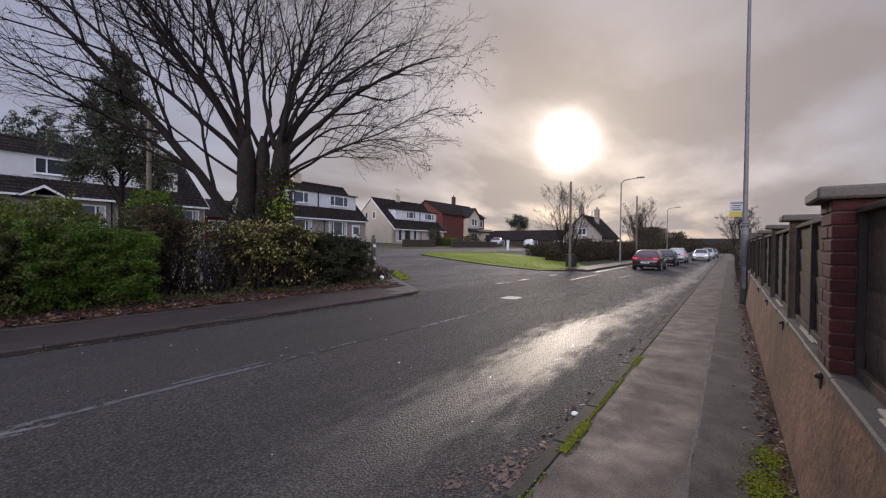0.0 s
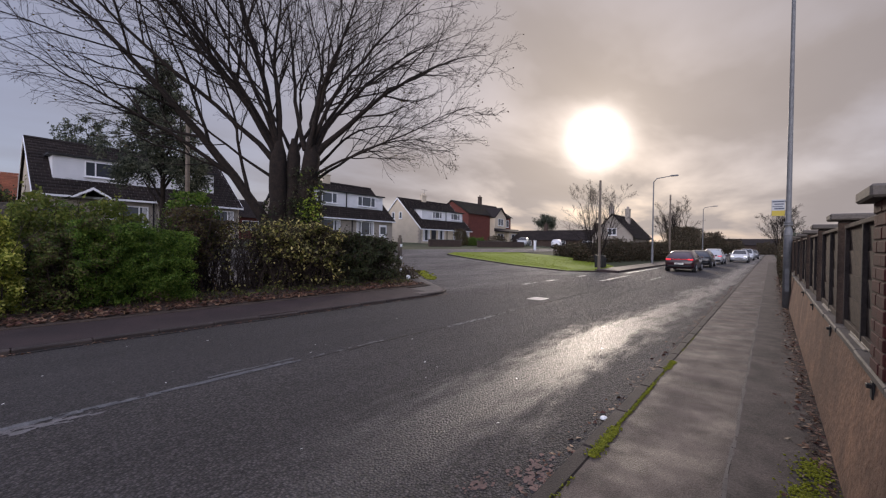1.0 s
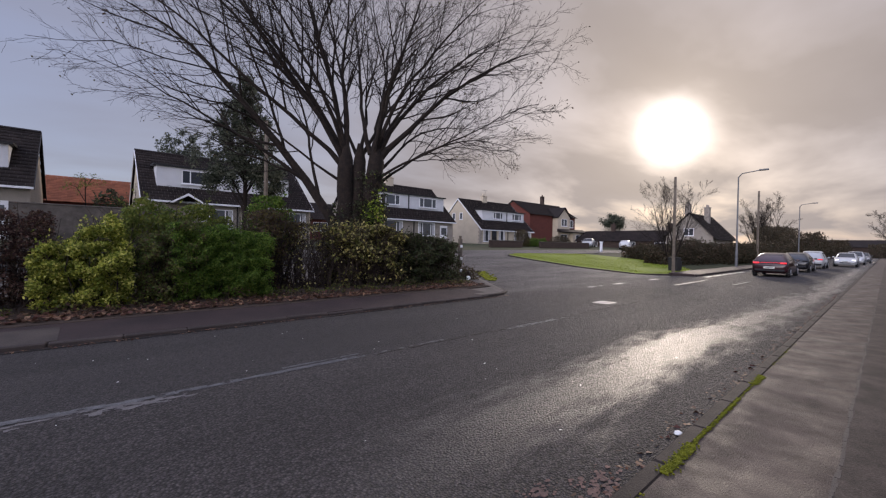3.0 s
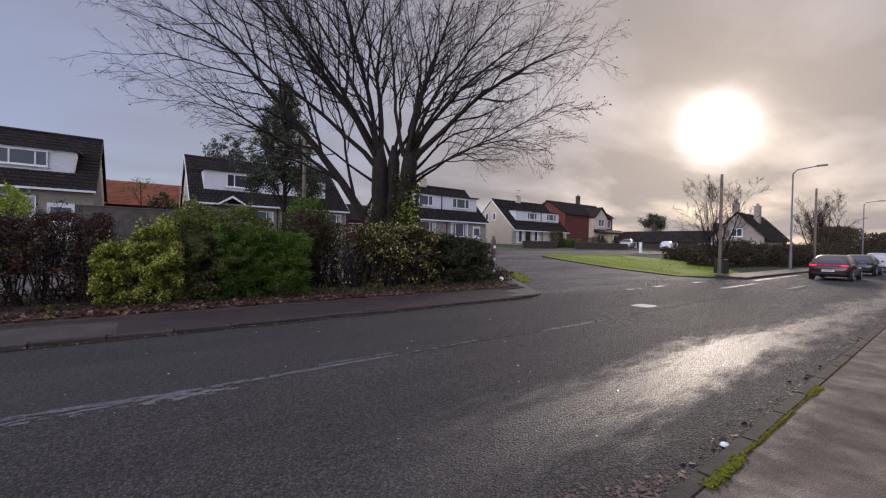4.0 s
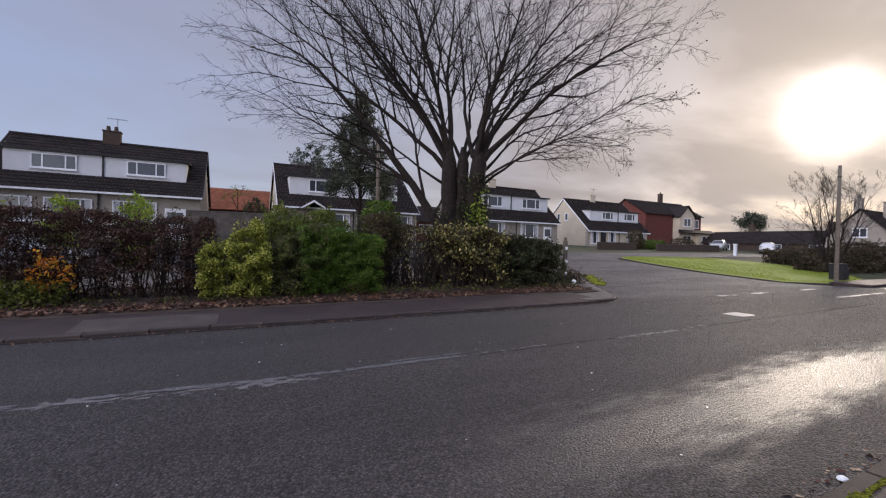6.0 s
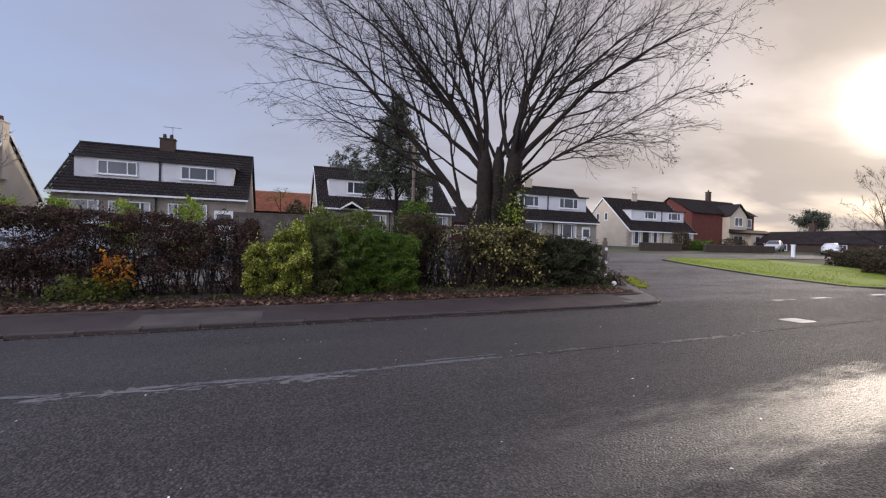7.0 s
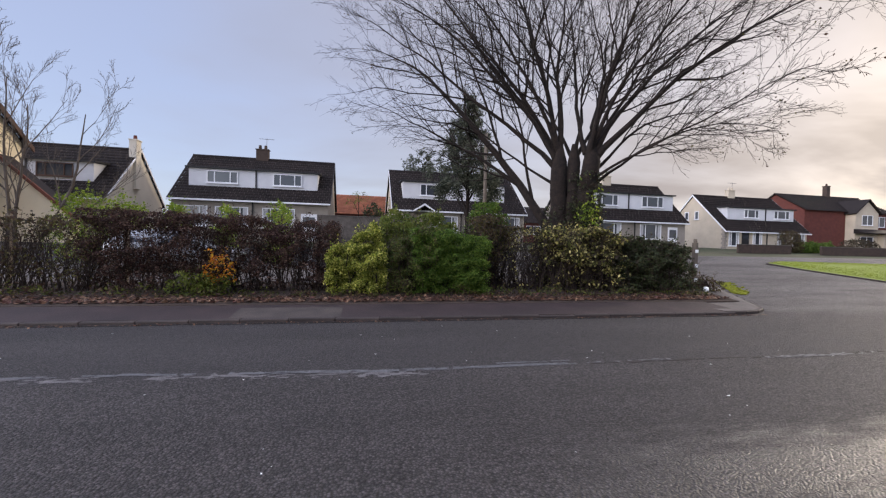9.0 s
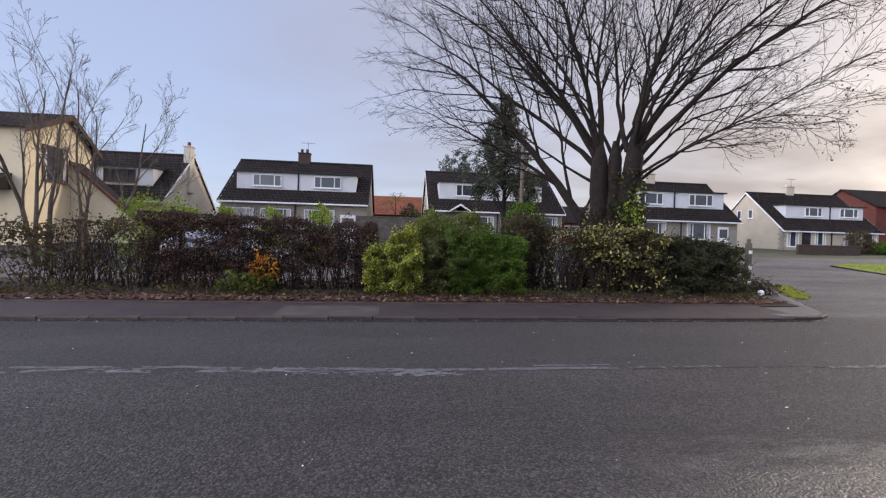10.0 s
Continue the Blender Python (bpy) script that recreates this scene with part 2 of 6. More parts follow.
BRICK_FAR = mat("brick_wall_far", (0.15, 0.046, 0.034), (0.10, 0.032, 0.026), scale=2.5, rough=0.9, bump=0.004, bump_scale=30, fine=0.3)
BRICK_DARK = mat("sooty_brick", (0.085, 0.058, 0.045), (0.05, 0.036, 0.03), scale=3, rough=0.9, bump=0.004, bump_scale=30, fine=0.3)
VERGE_RED = mat("red_verge_board", (0.16, 0.055, 0.035), scale=4, rough=0.8, fine=0.2)
MORTAR = mat("mortar", (0.11, 0.070, 0.060), scale=10, rough=0.95, bump=0.002)
RENDERED = mat("tan_render", (0.34, 0.190, 0.115), (0.165, 0.098, 0.066), scale=2.6, rough=0.92, bump=0.016, bump_scale=20, fine=0.5, stain=0.75)
CREAM = mat("cream_render", (0.72, 0.62, 0.44), (0.62, 0.53, 0.38), scale=0.9, rough=0.9, bump=0.004, bump_scale=40, fine=0.12)
PALE = mat("pale_render", (0.56, 0.48, 0.365), (0.47, 0.40, 0.31), scale=0.9, rough=0.9, bump=0.004, bump_scale=40, fine=0.12)
OFFWHITE = mat("offwhite_render", (0.66, 0.60, 0.50), (0.56, 0.51, 0.43), scale=0.9, rough=0.9, bump=0.004, bump_scale=40, fine=0.12)
SMEAR = mat("pale_worn_asphalt", (0.19, 0.175, 0.172), (0.12, 0.11, 0.108), scale=7, rough=0.7, bump=0.003, bump_scale=70, fine=0.5)
DASH = mat("pebbledash", (0.36, 0.315, 0.27), (0.28, 0.245, 0.21), scale=1.2, rough=0.95, bump=0.008, bump_scale=45, fine=0.3)
ROOF = mat("roof_tile", (0.040, 0.030, 0.027), (0.022, 0.017, 0.016), scale=0.8, rough=0.75, bump=0.006, bump_scale=18, fine=0.35, island=0.45, spec=0.15)
ROOF_RED = mat("orange_roof_tile", (0.36, 0.125, 0.062), (0.26, 0.09, 0.05), scale=0.8, rough=0.85, bump=0.006, bump_scale=18, fine=0.3, island=0.4)
WHITE = mat("white_upvc", (0.80, 0.80, 0.82), (0.72, 0.72, 0.74), scale=0.7, rough=0.4, fine=0.05)
CLAD = mat("white_cladding", (0.68, 0.68, 0.70), (0.58, 0.58, 0.60), scale=0.8, rough=0.5, fine=0.08)
CURTAIN = mat("curtain", (0.55, 0.54, 0.55), (0.38, 0.38, 0.40), scale=3, rough=0.9)
BLACK = mat("black_trim", (0.022, 0.021, 0.022), scale=5, rough=0.6)
BROWN_WOOD = mat("brown_window_wood", (0.10, 0.05, 0.032), scale=5, rough=0.6)
FENCE = mat("fence_wood", (0.120, 0.078, 0.055), (0.050, 0.033, 0.025), scale=5, rough=0.85, bump=0.004, bump_scale=40, fine=0.5, obj=0.45)
FENCE_DARK = mat("fence_post_wood", (0.050, 0.038, 0.034), (0.028, 0.022, 0.021), scale=5, rough=0.8, bump=0.004, bump_scale=40, fine=0.4)
BATTEN = mat("pale_batten_wood", (0.50, 0.44, 0.34), (0.36, 0.31, 0.24), scale=8, rough=0.8, fine=0.3)
STEEL = mat("galvanised_steel", (0.19, 0.19, 0.195), (0.13, 0.13, 0.135), scale=6, rough=0.6, metal=0.2, fine=0.15)
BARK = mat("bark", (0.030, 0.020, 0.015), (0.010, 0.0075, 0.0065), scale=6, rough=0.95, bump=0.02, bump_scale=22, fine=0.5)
BARK_PALE = mat("pale_bark", (0.15, 0.12, 0.098), (0.08, 0.065, 0.055), scale=6, rough=0.95, bump=0.01, bump_scale=22, fine=0.4)
POLE_WOOD = mat("pole_wood", (0.19, 0.155, 0.12), (0.12, 0.098, 0.078), scale=5, rough=0.9, bump=0.004, fine=0.4)
MOSS = mat("moss", (0.33, 0.34, 0.015), (0.17, 0.19, 0.012), scale=14, rough=0.95, bump=0.01, bump_scale=120, fine=0.4, island=0.4)
TYRE = plain("tyre_rubber", (0.015, 0.015, 0.016), 0.85)
RIM = plain("alloy_rim", (0.42, 0.42, 0.44), 0.35, 0.7)
CAR_GLASS = plain("car_glass", (0.012, 0.014, 0.017), 0.05)
TAIL = plain("lit_tail_lamp", (1.0, 0.03, 0.04), 0.3, emit=0.55)
HEAD = plain("lit_head_lamp", (1.0, 0.97, 0.92), 0.2, emit=1.2)
PLATE = plain("number_plate", (0.72, 0.70, 0.62), 0.5)
YELLOW = plain("yellow_vinyl", (0.38, 0.29, 0.02), 0.5)
SIGN_WHITE = plain("sign_white", (0.33, 0.34, 0.35), 0.5)
SIGN_DARK = plain("sign_dark_ink", (0.05, 0.06, 0.09), 0.5)
REFLECTOR = plain("white_reflector", (0.82, 0.82, 0.80), 0.35)
L_BEECH = leafmat("dark_hedge_leaf", (0.064, 0.031, 0.025), (0.034, 0.019, 0.017), (0.052, 0.036, 0.022), (0.14, 0.085, 0.064), (0.042, 0.022, 0.019))
L_VARIEG = leafmat("variegated_leaf", (0.33, 0.34, 0.055), (0.15, 0.19, 0.03), (0.50, 0.48, 0.12), (0.24, 0.27, 0.045), (0.10, 0.12, 0.022))
L_GREEN = leafmat("privet_leaf", (0.068, 0.125, 0.018), (0.098, 0.160, 0.024), (0.042, 0.082, 0.014), (0.14, 0.190, 0.034))
L_OLIVE = leafmat("olive_leaf", (0.115, 0.145, 0.028), (0.08, 0.105, 0.024), (0.16, 0.17, 0.036))
L_YELLOW = leafmat("autumn_leaf", (0.36, 0.31, 0.10), (0.095, 0.100, 0.030), (0.045, 0.036, 0.020), (0.14, 0.14, 0.036), (0.50, 0.44, 0.18), (0.050, 0.036, 0.022), (0.075, 0.060, 0.030), (0.060, 0.056, 0.026), (0.035, 0.026, 0.018))
L_BROWNISH = leafmat("brownish_green_leaf", (0.095, 0.115, 0.030), (0.080, 0.070, 0.030), (0.13, 0.14, 0.038), (0.070, 0.050, 0.030), (0.065, 0.105, 0.026))
L_IVY = leafmat("ivy_leaf", (0.032, 0.042, 0.020), (0.046, 0.056, 0.026), (0.070, 0.078, 0.036), (0.038, 0.028, 0.019), rough=0.45)
L_TWIGGY = leafmat("russet_leaf", (0.075, 0.045, 0.030), (0.050, 0.042, 0.026), (0.10, 0.085, 0.030))
L_BRIGHT = leafmat("laurel_leaf", (0.20, 0.27, 0.030), (0.13, 0.20, 0.028), (0.27, 0.33, 0.045))
L_ORANGE = leafmat("orange_leaf", (0.62, 0.22, 0.02), (0.50, 0.30, 0.03), (0.35, 0.12, 0.02))
L_PINE = leafmat("dark_evergreen_leaf", (0.055, 0.064, 0.044), (0.085, 0.095, 0.064), (0.034, 0.042, 0.030), (0.13, 0.135, 0.095))
L_EVER = leafmat("evergreen_leaf", (0.075, 0.088, 0.066), (0.11, 0.125, 0.092), (0.050, 0.060, 0.046), (0.17, 0.18, 0.135))
L_DRY = leafmat("fallen_leaf", (0.14, 0.072, 0.044), (0.07, 0.040, 0.028), (0.22, 0.135, 0.085), (0.10, 0.046, 0.036), thin=0.1)
L_HEDGE_FAR = leafmat("far_hedge_leaf", (0.062, 0.050, 0.030), (0.042, 0.040, 0.022), (0.085, 0.060, 0.040))
L_FOOT = leafmat("verge_leaf", (0.075, 0.090, 0.022), (0.045, 0.050, 0.020), (0.085, 0.055, 0.034), (0.12, 0.13, 0.030), (0.060, 0.036, 0.028))
L_GRASS = leafmat("grass_blade", (0.22, 0.27, 0.028), (0.26, 0.31, 0.034), (0.165, 0.21, 0.022))
TWIG = mat("twig", (0.050, 0.034, 0.027), (0.026, 0.019, 0.016), scale=10, rough=0.95)


# ---------------------------------------------------------------- building helpers
rng = np.random.default_rng(7)


def gz(y):
    """Height of the land: level along the main road, rising towards the houses."""
    return min(1.9, 0.065 * max(0.0, y - 10.0))


def mesh_of(verts, faces, name="m"):
    """A mesh from arrays; faces all of one corner count."""
    verts, faces = np.asarray(verts, np.float32), np.asarray(faces, np.int32)
    me = bpy.data.meshes.new(name)
    k = faces.shape[1]
    me.vertices.add(len(verts))
    me.vertices.foreach_set("co", verts.ravel())
    me.loops.add(faces.size)
    me.loops.foreach_set("vertex_index", faces.ravel())
    me.polygons.add(len(faces))
    me.polygons.foreach_set("loop_start", np.arange(0, faces.size, k, dtype=np.int32))
    me.update(calc_edges=True)
    return me


def bm_mesh(bm, name="m"):
    bmesh.ops.recalc_face_normals(bm, faces=bm.faces)
    me = bpy.data.meshes.new(name)
    bm.to_mesh(me)
    bm.free()
    return me


def thing(name, at, label, category, group="", kind=""):
    e = new(name)
    e.matrix_basis = Matrix.Translation(at)
    e.empty_display_size = 0.2
    return tagged(e, label, category, group, kind)


def part(name, shape, material, parent=None, label="", kind=""):
    """One mesh object in world places, under a thing or a part."""
    me = shape if isinstance(shape, bpy.types.Mesh) else bm_mesh(shape, name)
    if not me.materials:
        me.materials.append(material)
    ob = new(name, me)
    if parent is not None:
        ob.parent = parent
        if parent.type == "EMPTY":
            ob.matrix_parent_inverse = parent.matrix_basis.inverted()
    return tagged(ob, label, kind=kind)


def box(x0, x1, y0, y1, z0, z1, bevel=0.0, bm=None):
    own = bmesh.new()
    bmesh.ops.create_cube(own, size=1.0, matrix=Matrix.Translation(((x0 + x1) / 2, (y0 + y1) / 2, (z0 + z1) / 2)) @ Matrix.Diagonal((x1 - x0, y1 - y0, z1 - z0, 1)))
    if bevel:
        bmesh.ops.bevel(own, geom=own.edges[:], offset=bevel, segments=1, affect="EDGES")
    if bm is None:
        return own
    me = bpy.data.meshes.new("t")
    own.to_mesh(me)
    own.free()
    bm.from_mesh(me)
    bpy.data.meshes.remove(me)
    return bm


def prism(profile, axis, a, b):
    """A closed profile swept straight: axis 'x' takes (y, z) pairs, 'y' takes (x, z), 'z' takes (x, y)."""
    bm = bmesh.new()
    put = {"x": lambda p, s: (s, p[0], p[1]), "y": lambda p, s: (p[0], s, p[1]), "z": lambda p, s: (p[0], p[1], s)}[axis]
    r0 = [bm.verts.new(put(p, a)) for p in profile]
    r1 = [bm.verts.new(put(p, b)) for p in profile]
    bm.faces.new(r0)
    bm.faces.new(list(reversed(r1)))
    for i in range(len(profile)):
        j = (i + 1) % len(profile)
        bm.faces.new((r0[i], r0[j], r1[j], r1[i]))
    return bm


def tubes(lines, sides):
    """Tapered tubes along lines of (points, radii); returns verts and quads."""
    vs, fs, n0 = [], [], 0
    ang = np.linspace(0, 2 * np.pi, sides, endpoint=False)
    for pts, rad in lines:
        pts, rad = np.asarray(pts, float), np.asarray(rad, float)
        d = np.gradient(pts, axis=0)
        d /= np.linalg.norm(d, axis=1)[:, None] + 1e-9
        ref = np.where(np.abs(d[:, 2:3]) < 0.9, [[0, 0, 1.0]], [[1.0, 0, 0]])
        u = np.cross(d, ref)
        u /= np.linalg.norm(u, axis=1)[:, None] + 1e-9
        v = np.cross(d, u)
        ring = pts[:, None] + rad[:, None, None] * (np.cos(ang)[None, :, None] * u[:, None] + np.sin(ang)[None, :, None] * v[:, None])
        vs.append(ring.reshape(-1, 3))
        k = len(pts)
        i = (np.arange(k - 1)[:, None] * sides + np.arange(sides)[None]).ravel()
        j = (np.arange(k - 1)[:, None] * sides + (np.arange(sides)[None] + 1) % sides).ravel()
        fs.append(np.stack((i, j, j + sides, i + sides), 1) + n0)
        n0 += k * sides
    return np.concatenate(vs), np.concatenate(fs)


def leaf_mesh(points, size, jitter=0.35, flat=0.0, wide=0.62):
    """Small folded leaves at the points, turned at random."""
    p = np.asarray(points, float)
    n = len(p)
    a = rng.normal(size=(n, 3))
    a[:, 2] = a[:, 2] * (1 - flat)
    a /= np.linalg.norm(a, axis=1)[:, None]
    b = np.cross(a, rng.normal(size=(n, 3)) * np.array([1 - flat, 1 - flat, 1]) + [0, 0, flat])
    b /= np.linalg.norm(b, axis=1)[:, None] + 1e-9
    s = (size * (1 + jitter * rng.uniform(-1, 1, n)))[:, None]
    c = np.cross(a, b)
    v = np.stack((p - a * s * 0.5, p + b * s * wide * 0.5 + c * s * 0.08, p + a * s * 0.5, p - b * s * wide * 0.5 + c * s * 0.08), 1).reshape(-1, 3)
    return mesh_of(v, np.arange(n * 4).reshape(-1, 4))


def smooth(me):
    me.polygons.foreach_set("use_smooth", np.ones(len(me.polygons), bool))
    return me


# ---------------------------------------------------------------- the land and the roads
KERB_NEAR, KERB_FAR, WALL_Y = 1.165, 8.50, -0.47


def sheet(xs, ys, height):
    v = np.array([(x, y, height(x, y)) for y in ys for x in xs])
    w = len(xs)
    f = [(j * w + i, j * w + i + 1, (j + 1) * w + i + 1, (j + 1) * w + i) for j in range(len(ys) - 1) for i in range(w - 1)]
    return mesh_of(v, f)


ground = part("ground", sheet([-1500, -400, -120, -60, -30, -10, 0, 10, 20, 30, 40, 60, 90, 140, 300, 800, 2500],
                              [-1500, -300, -60, -0.8, 0.4, 9.3, 10.6, 14, 18, 22, 26, 30, 34, 38, 42, 60, 100, 300, 1000, 2500],
                              lambda x, y: -0.18 if y < 10 else gz(y) - 0.06), EARTH)
tagged(ground, "rough green and brown earth round the roads", "ground", kind="structure")

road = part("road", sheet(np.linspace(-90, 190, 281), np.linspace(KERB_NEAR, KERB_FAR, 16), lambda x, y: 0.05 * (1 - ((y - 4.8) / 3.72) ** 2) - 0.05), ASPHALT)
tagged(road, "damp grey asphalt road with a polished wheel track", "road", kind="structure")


def strip(name, left, right, material, rise, label, category, kind="structure", steps=24):
    """A surface between two lines in plan, lying on the land."""
    def along(line, s):
        p = np.array(line, float)
        d = np.r_[0, np.cumsum(np.linalg.norm(np.diff(p, axis=0), axis=1))]
        return np.array([np.interp(s * d[-1], d, p[:, k]) for k in (0, 1)])
    v, f, m = [], [], 8
    for i in range(steps + 1):
        a, b = along(left, i / steps), along(right, i / steps)
        for j in range(m + 1):
            q = a + (b - a) * j / m
            v.append((q[0], q[1], gz(q[1]) + rise - 0.055 * min(1.0, max(0.0, (10.3 - q[1]) / 1.8))))
    for i in range(steps):
        for j in range(m):
            k = i * (m + 1) + j
            f.append((k, k + 1, k + m + 2, k + m + 1))
    return tagged(part(name, mesh_of(v, f), material), label, category, kind=kind)


# side road: a mouth off the main road that bends round the grass island and runs past the houses
SIDE_LEFT = [(8.6, KERB_FAR - 0.3), (10.2, 9.3), (12.0, 11.5), (14.1, 14.2), (16.2, 17.0), (17.0, 18.6), (14.0, 18.4), (0, 18.2), (-60, 18.2)]
SIDE_RIGHT = [(27.0, KERB_FAR - 0.3), (24.6, 10.0), (24.2, 13.6), (25.2, 18.5), (26.4, 21.8), (24.0, 26.5), (18, 27.0), (0, 27.0), (-60, 27.0)]
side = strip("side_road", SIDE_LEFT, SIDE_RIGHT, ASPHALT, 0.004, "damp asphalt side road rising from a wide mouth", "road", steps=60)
close_road = strip("close_road", [(24.0, 26.6), (40, 27.2), (60, 27.5), (95, 27.5)], [(26.2, 21.4), (40, 22.8), (60, 23.5), (95, 23.5)], ASPHALT, 0.008, "asphalt road in front of the far houses", "road")

strip("back_footway", [(-40, 13.6), (11.0, 13.6)], [(-40, 18.25), (14.0, 18.3)], CORNER_PAVING, 0.006, "pale footway behind the hedge", "pavement")

GRASS = [(26.6, 8.95), (24.9, 10.2), (24.5, 13.6), (25.5, 18.4), (26.8, 21.6), (29.5, 22.9), (34.0, 22.6), (40.0, 21.6), (40.5, 17.0), (38.0, 12.4), (33.0, 9.6), (29.0, 8.95)]


def inside(poly, x, y):
    hit = False
    for (x0, y0), (x1, y1) in zip(poly, poly[1:] + poly[:1]):
        if (y0 > y) != (y1 > y) and x < (x1 - x0) * (y - y0) / (y1 - y0) + x0:
            hit = not hit
    return hit


island = thing("grass_island", (30, 15, gz(15)), "mown bright green grass island edged with dark kerb", "grass verge", kind="structure")
bm = bmesh.new()
cx, cy = 31.0, 15.5
rings = []
for k, (shrink, rise) in enumerate(((1.0, -0.05), (1.0, 0.05), (0.97, 0.075), (0.6, 0.13), (0.0, 0.15))):
    if shrink:
        rings.append([bm.verts.new((cx + (x - cx) * shrink, cy + (y - cy) * shrink, gz(cy + (y - cy) * shrink) + rise)) for x, y in GRASS])
    else:
        rings.append([bm.verts.new((cx, cy, gz(cy) + rise))])
for a, b in zip(rings, rings[1:]):
    for i in range(len(a)):
        j = (i + 1) % len(a)
        bm.faces.new((a[i], a[j], b[j], b[i]) if len(b) > 1 else (a[i], a[j], b[0]))
part("lawn_sheet", bm, LAWN, island)
blades = []
while len(blades) < 30000:
    x, y = rng.uniform(24.3, 40.5), rng.uniform(8.9, 23)
    if inside(GRASS, x, y):
        d = max(abs(x - cx) / 8.5, abs(y - cy) / 7.5)
        blades.append((x, y, gz(y) + 0.145 - 0.075 * d * d))
part("grass_blades", leaf_mesh(blades, 0.055, 0.5, flat=-0.6, wide=0.35), L_GRASS, island, kind="stuff")
n = len(GRASS)
for i in range(n):
    (x0, y0), (x1, y1) = GRASS[i], GRASS[(i + 1) % n]
    L = math.hypot(x1 - x0, y1 - y0)
    k = max(1, round(L / 1.1))
    for q in range(k):
        fx, fy = x0 + (x1 - x0) * (q + 0.5) / k, y0 + (y1 - y0) * (q + 0.5) / k
        ks = part("kerb_stone", box(-L / k / 2 + 0.006, L / k / 2 - 0.006, -0.06, 0.06, -0.1, 0.055, 0.015), KERB_DARK, island)
        ks.matrix_parent_inverse = Matrix.Identity(4)
        ks.matrix_basis = island.matrix_basis.inverted() @ pose(fx, fy, gz(fy), 0, -math.degrees(math.atan2(gz(y1) - gz(y0), L)), math.degrees(math.atan2(y1 - y0, x1 - x0)))

# pavements
pav = part("pavement_near", prism([(WALL_Y - 0.2, -0.2), (WALL_Y - 0.2, 0.055), (0.2, 0.05), (KERB_NEAR - 0.13, 0.042), (KERB_NEAR - 0.13, -0.2)], "x", -60, 190), FOOTWAY)
tagged(pav, "worn damp asphalt footway beside the wall", "pavement", kind="structure")
bm = prism([(KERB_FAR + 0.13, -0.2), (KERB_FAR + 0.13, 0.022), (9.95, 0.095), (10.0, 0.08), (10.0, -0.2)], "x", -90, 10.0)
pav_far = part("pavement_far", bm, FAR_FOOTWAY)
tagged(pav_far, "dark reddish asphalt footway in front of the hedge", "pavement", kind="structure")
CORNER = [(9.4, KERB_FAR + 0.10), (10.0, 8.62), (10.5, 8.72), (10.95, 8.96), (11.32, 9.32), (11.62, 9.78), (11.95, 10.4), (12.75, 11.6), (14.8, 14.3), (16.7, 17.1), (15.4, 17.6), (13.2, 14.6), (12.0, 12.3), (11.2, 10.9), (9.9, 10.0), (9.4, 9.6)]
bm = bmesh.new()
lo = [bm.verts.new((x, y, gz(y) - 0.2)) for x, y in CORNER]
hi = [bm.verts.new((x, y, gz(y) + 0.042)) for x, y in CORNER]
bm.faces.new(hi)
for i in range(len(CORNER)):
    j = (i + 1) % len(CORNER)
    bm.faces.new((lo[i], lo[j], hi[j], hi[i]))
corner = part("pavement_corner", bm, CORNER_PAVING)
tagged(corner, "footway that turns the corner into the side road", "pavement", kind="structure")
bm = prism([(KERB_FAR - 0.9, -0.2), (KERB_FAR - 0.9, 0.10), (9.0, 0.115), (9.0, -0.2)], "x", 26.8, 190)
pav_beyond = part("pavement_beyond", bm, FAR_FOOTWAY)
tagged(pav_beyond, "footway beyond the grass island", "pavement", kind="structure")
bm = prism([(9.9, -0.2), (9.9, 0.10), (10.5, 0.17), (11.2, 0.24), (13.5, 0.24), (13.5, -0.2)], "x", -60, 11.3)
verge = part("verge", bm, SOIL)
tagged(verge, "bare soil verge under the hedge strewn with leaves", "verge", kind="structure")

# kerbs, stone by stone
kerb_mesh = bm_mesh(box(-0.455, 0.455, -0.065, 0.065, -0.2, 0.10, 0.018), "kerb_stone")
kerb_mesh.materials.append(KERB)
kerb_n = thing("kerb_near", (0, KERB_NEAR - 0.06, 0), "worn stone kerb with moss in its joint", "kerb", kind="structure")
kerb_f = thing("kerb_far", (0, KERB_FAR + 0.06, 0), "weathered stone kerb along the far footway", "kerb", kind="structure")


kerb_mesh_far = kerb_mesh.copy()
kerb_mesh_far.materials[0] = KERB_DARK


def kerb_stone(parent, x, y, z, turn=0.0, size=1.0):
    o = new("kerb_stone", kerb_mesh if parent is kerb_n else kerb_mesh_far)
    o.parent = parent
    o.matrix_basis = parent.matrix_basis.inverted() @ pose(x, y, z, rng.normal() * 0.4, rng.normal() * 0.25, turn + rng.normal() * 0.15) @ Matrix.Diagonal((size * 1.02 if size < 1 else 1.0, 1, 1, 1))


for i in range(-6, 70):
    kerb_stone(kerb_n, i * 0.915, KERB_NEAR - 0.065, -0.056 + rng.normal() * 0.004)
for i in range(-34, 11):
    kerb_stone(kerb_f, i * 0.915, KERB_FAR + 0.065, rng.normal() * 0.006 - 0.074)
for a, b in zip(CORNER[:9], CORNER[1:10]):
    L = math.hypot(b[0] - a[0], b[1] - a[1])
    short = L < 0.8
    for q in range(max(1, round(L / 0.915))):
        s = (q + 0.5) / max(1, round(L / 0.915))
        y = a[1] + (b[1] - a[1]) * s
        kerb_stone(kerb_f, a[0] + (b[0] - a[0]) * s, y, gz(y) - 0.056, math.degrees(math.atan2(b[1] - a[1], b[0] - a[0])), L / 0.915 if short else 1.0)
for i in range(60):
    kerb_stone(kerb_f, 27.3 + i * 0.915, KERB_FAR - 0.96, rng.normal() * 0.004)


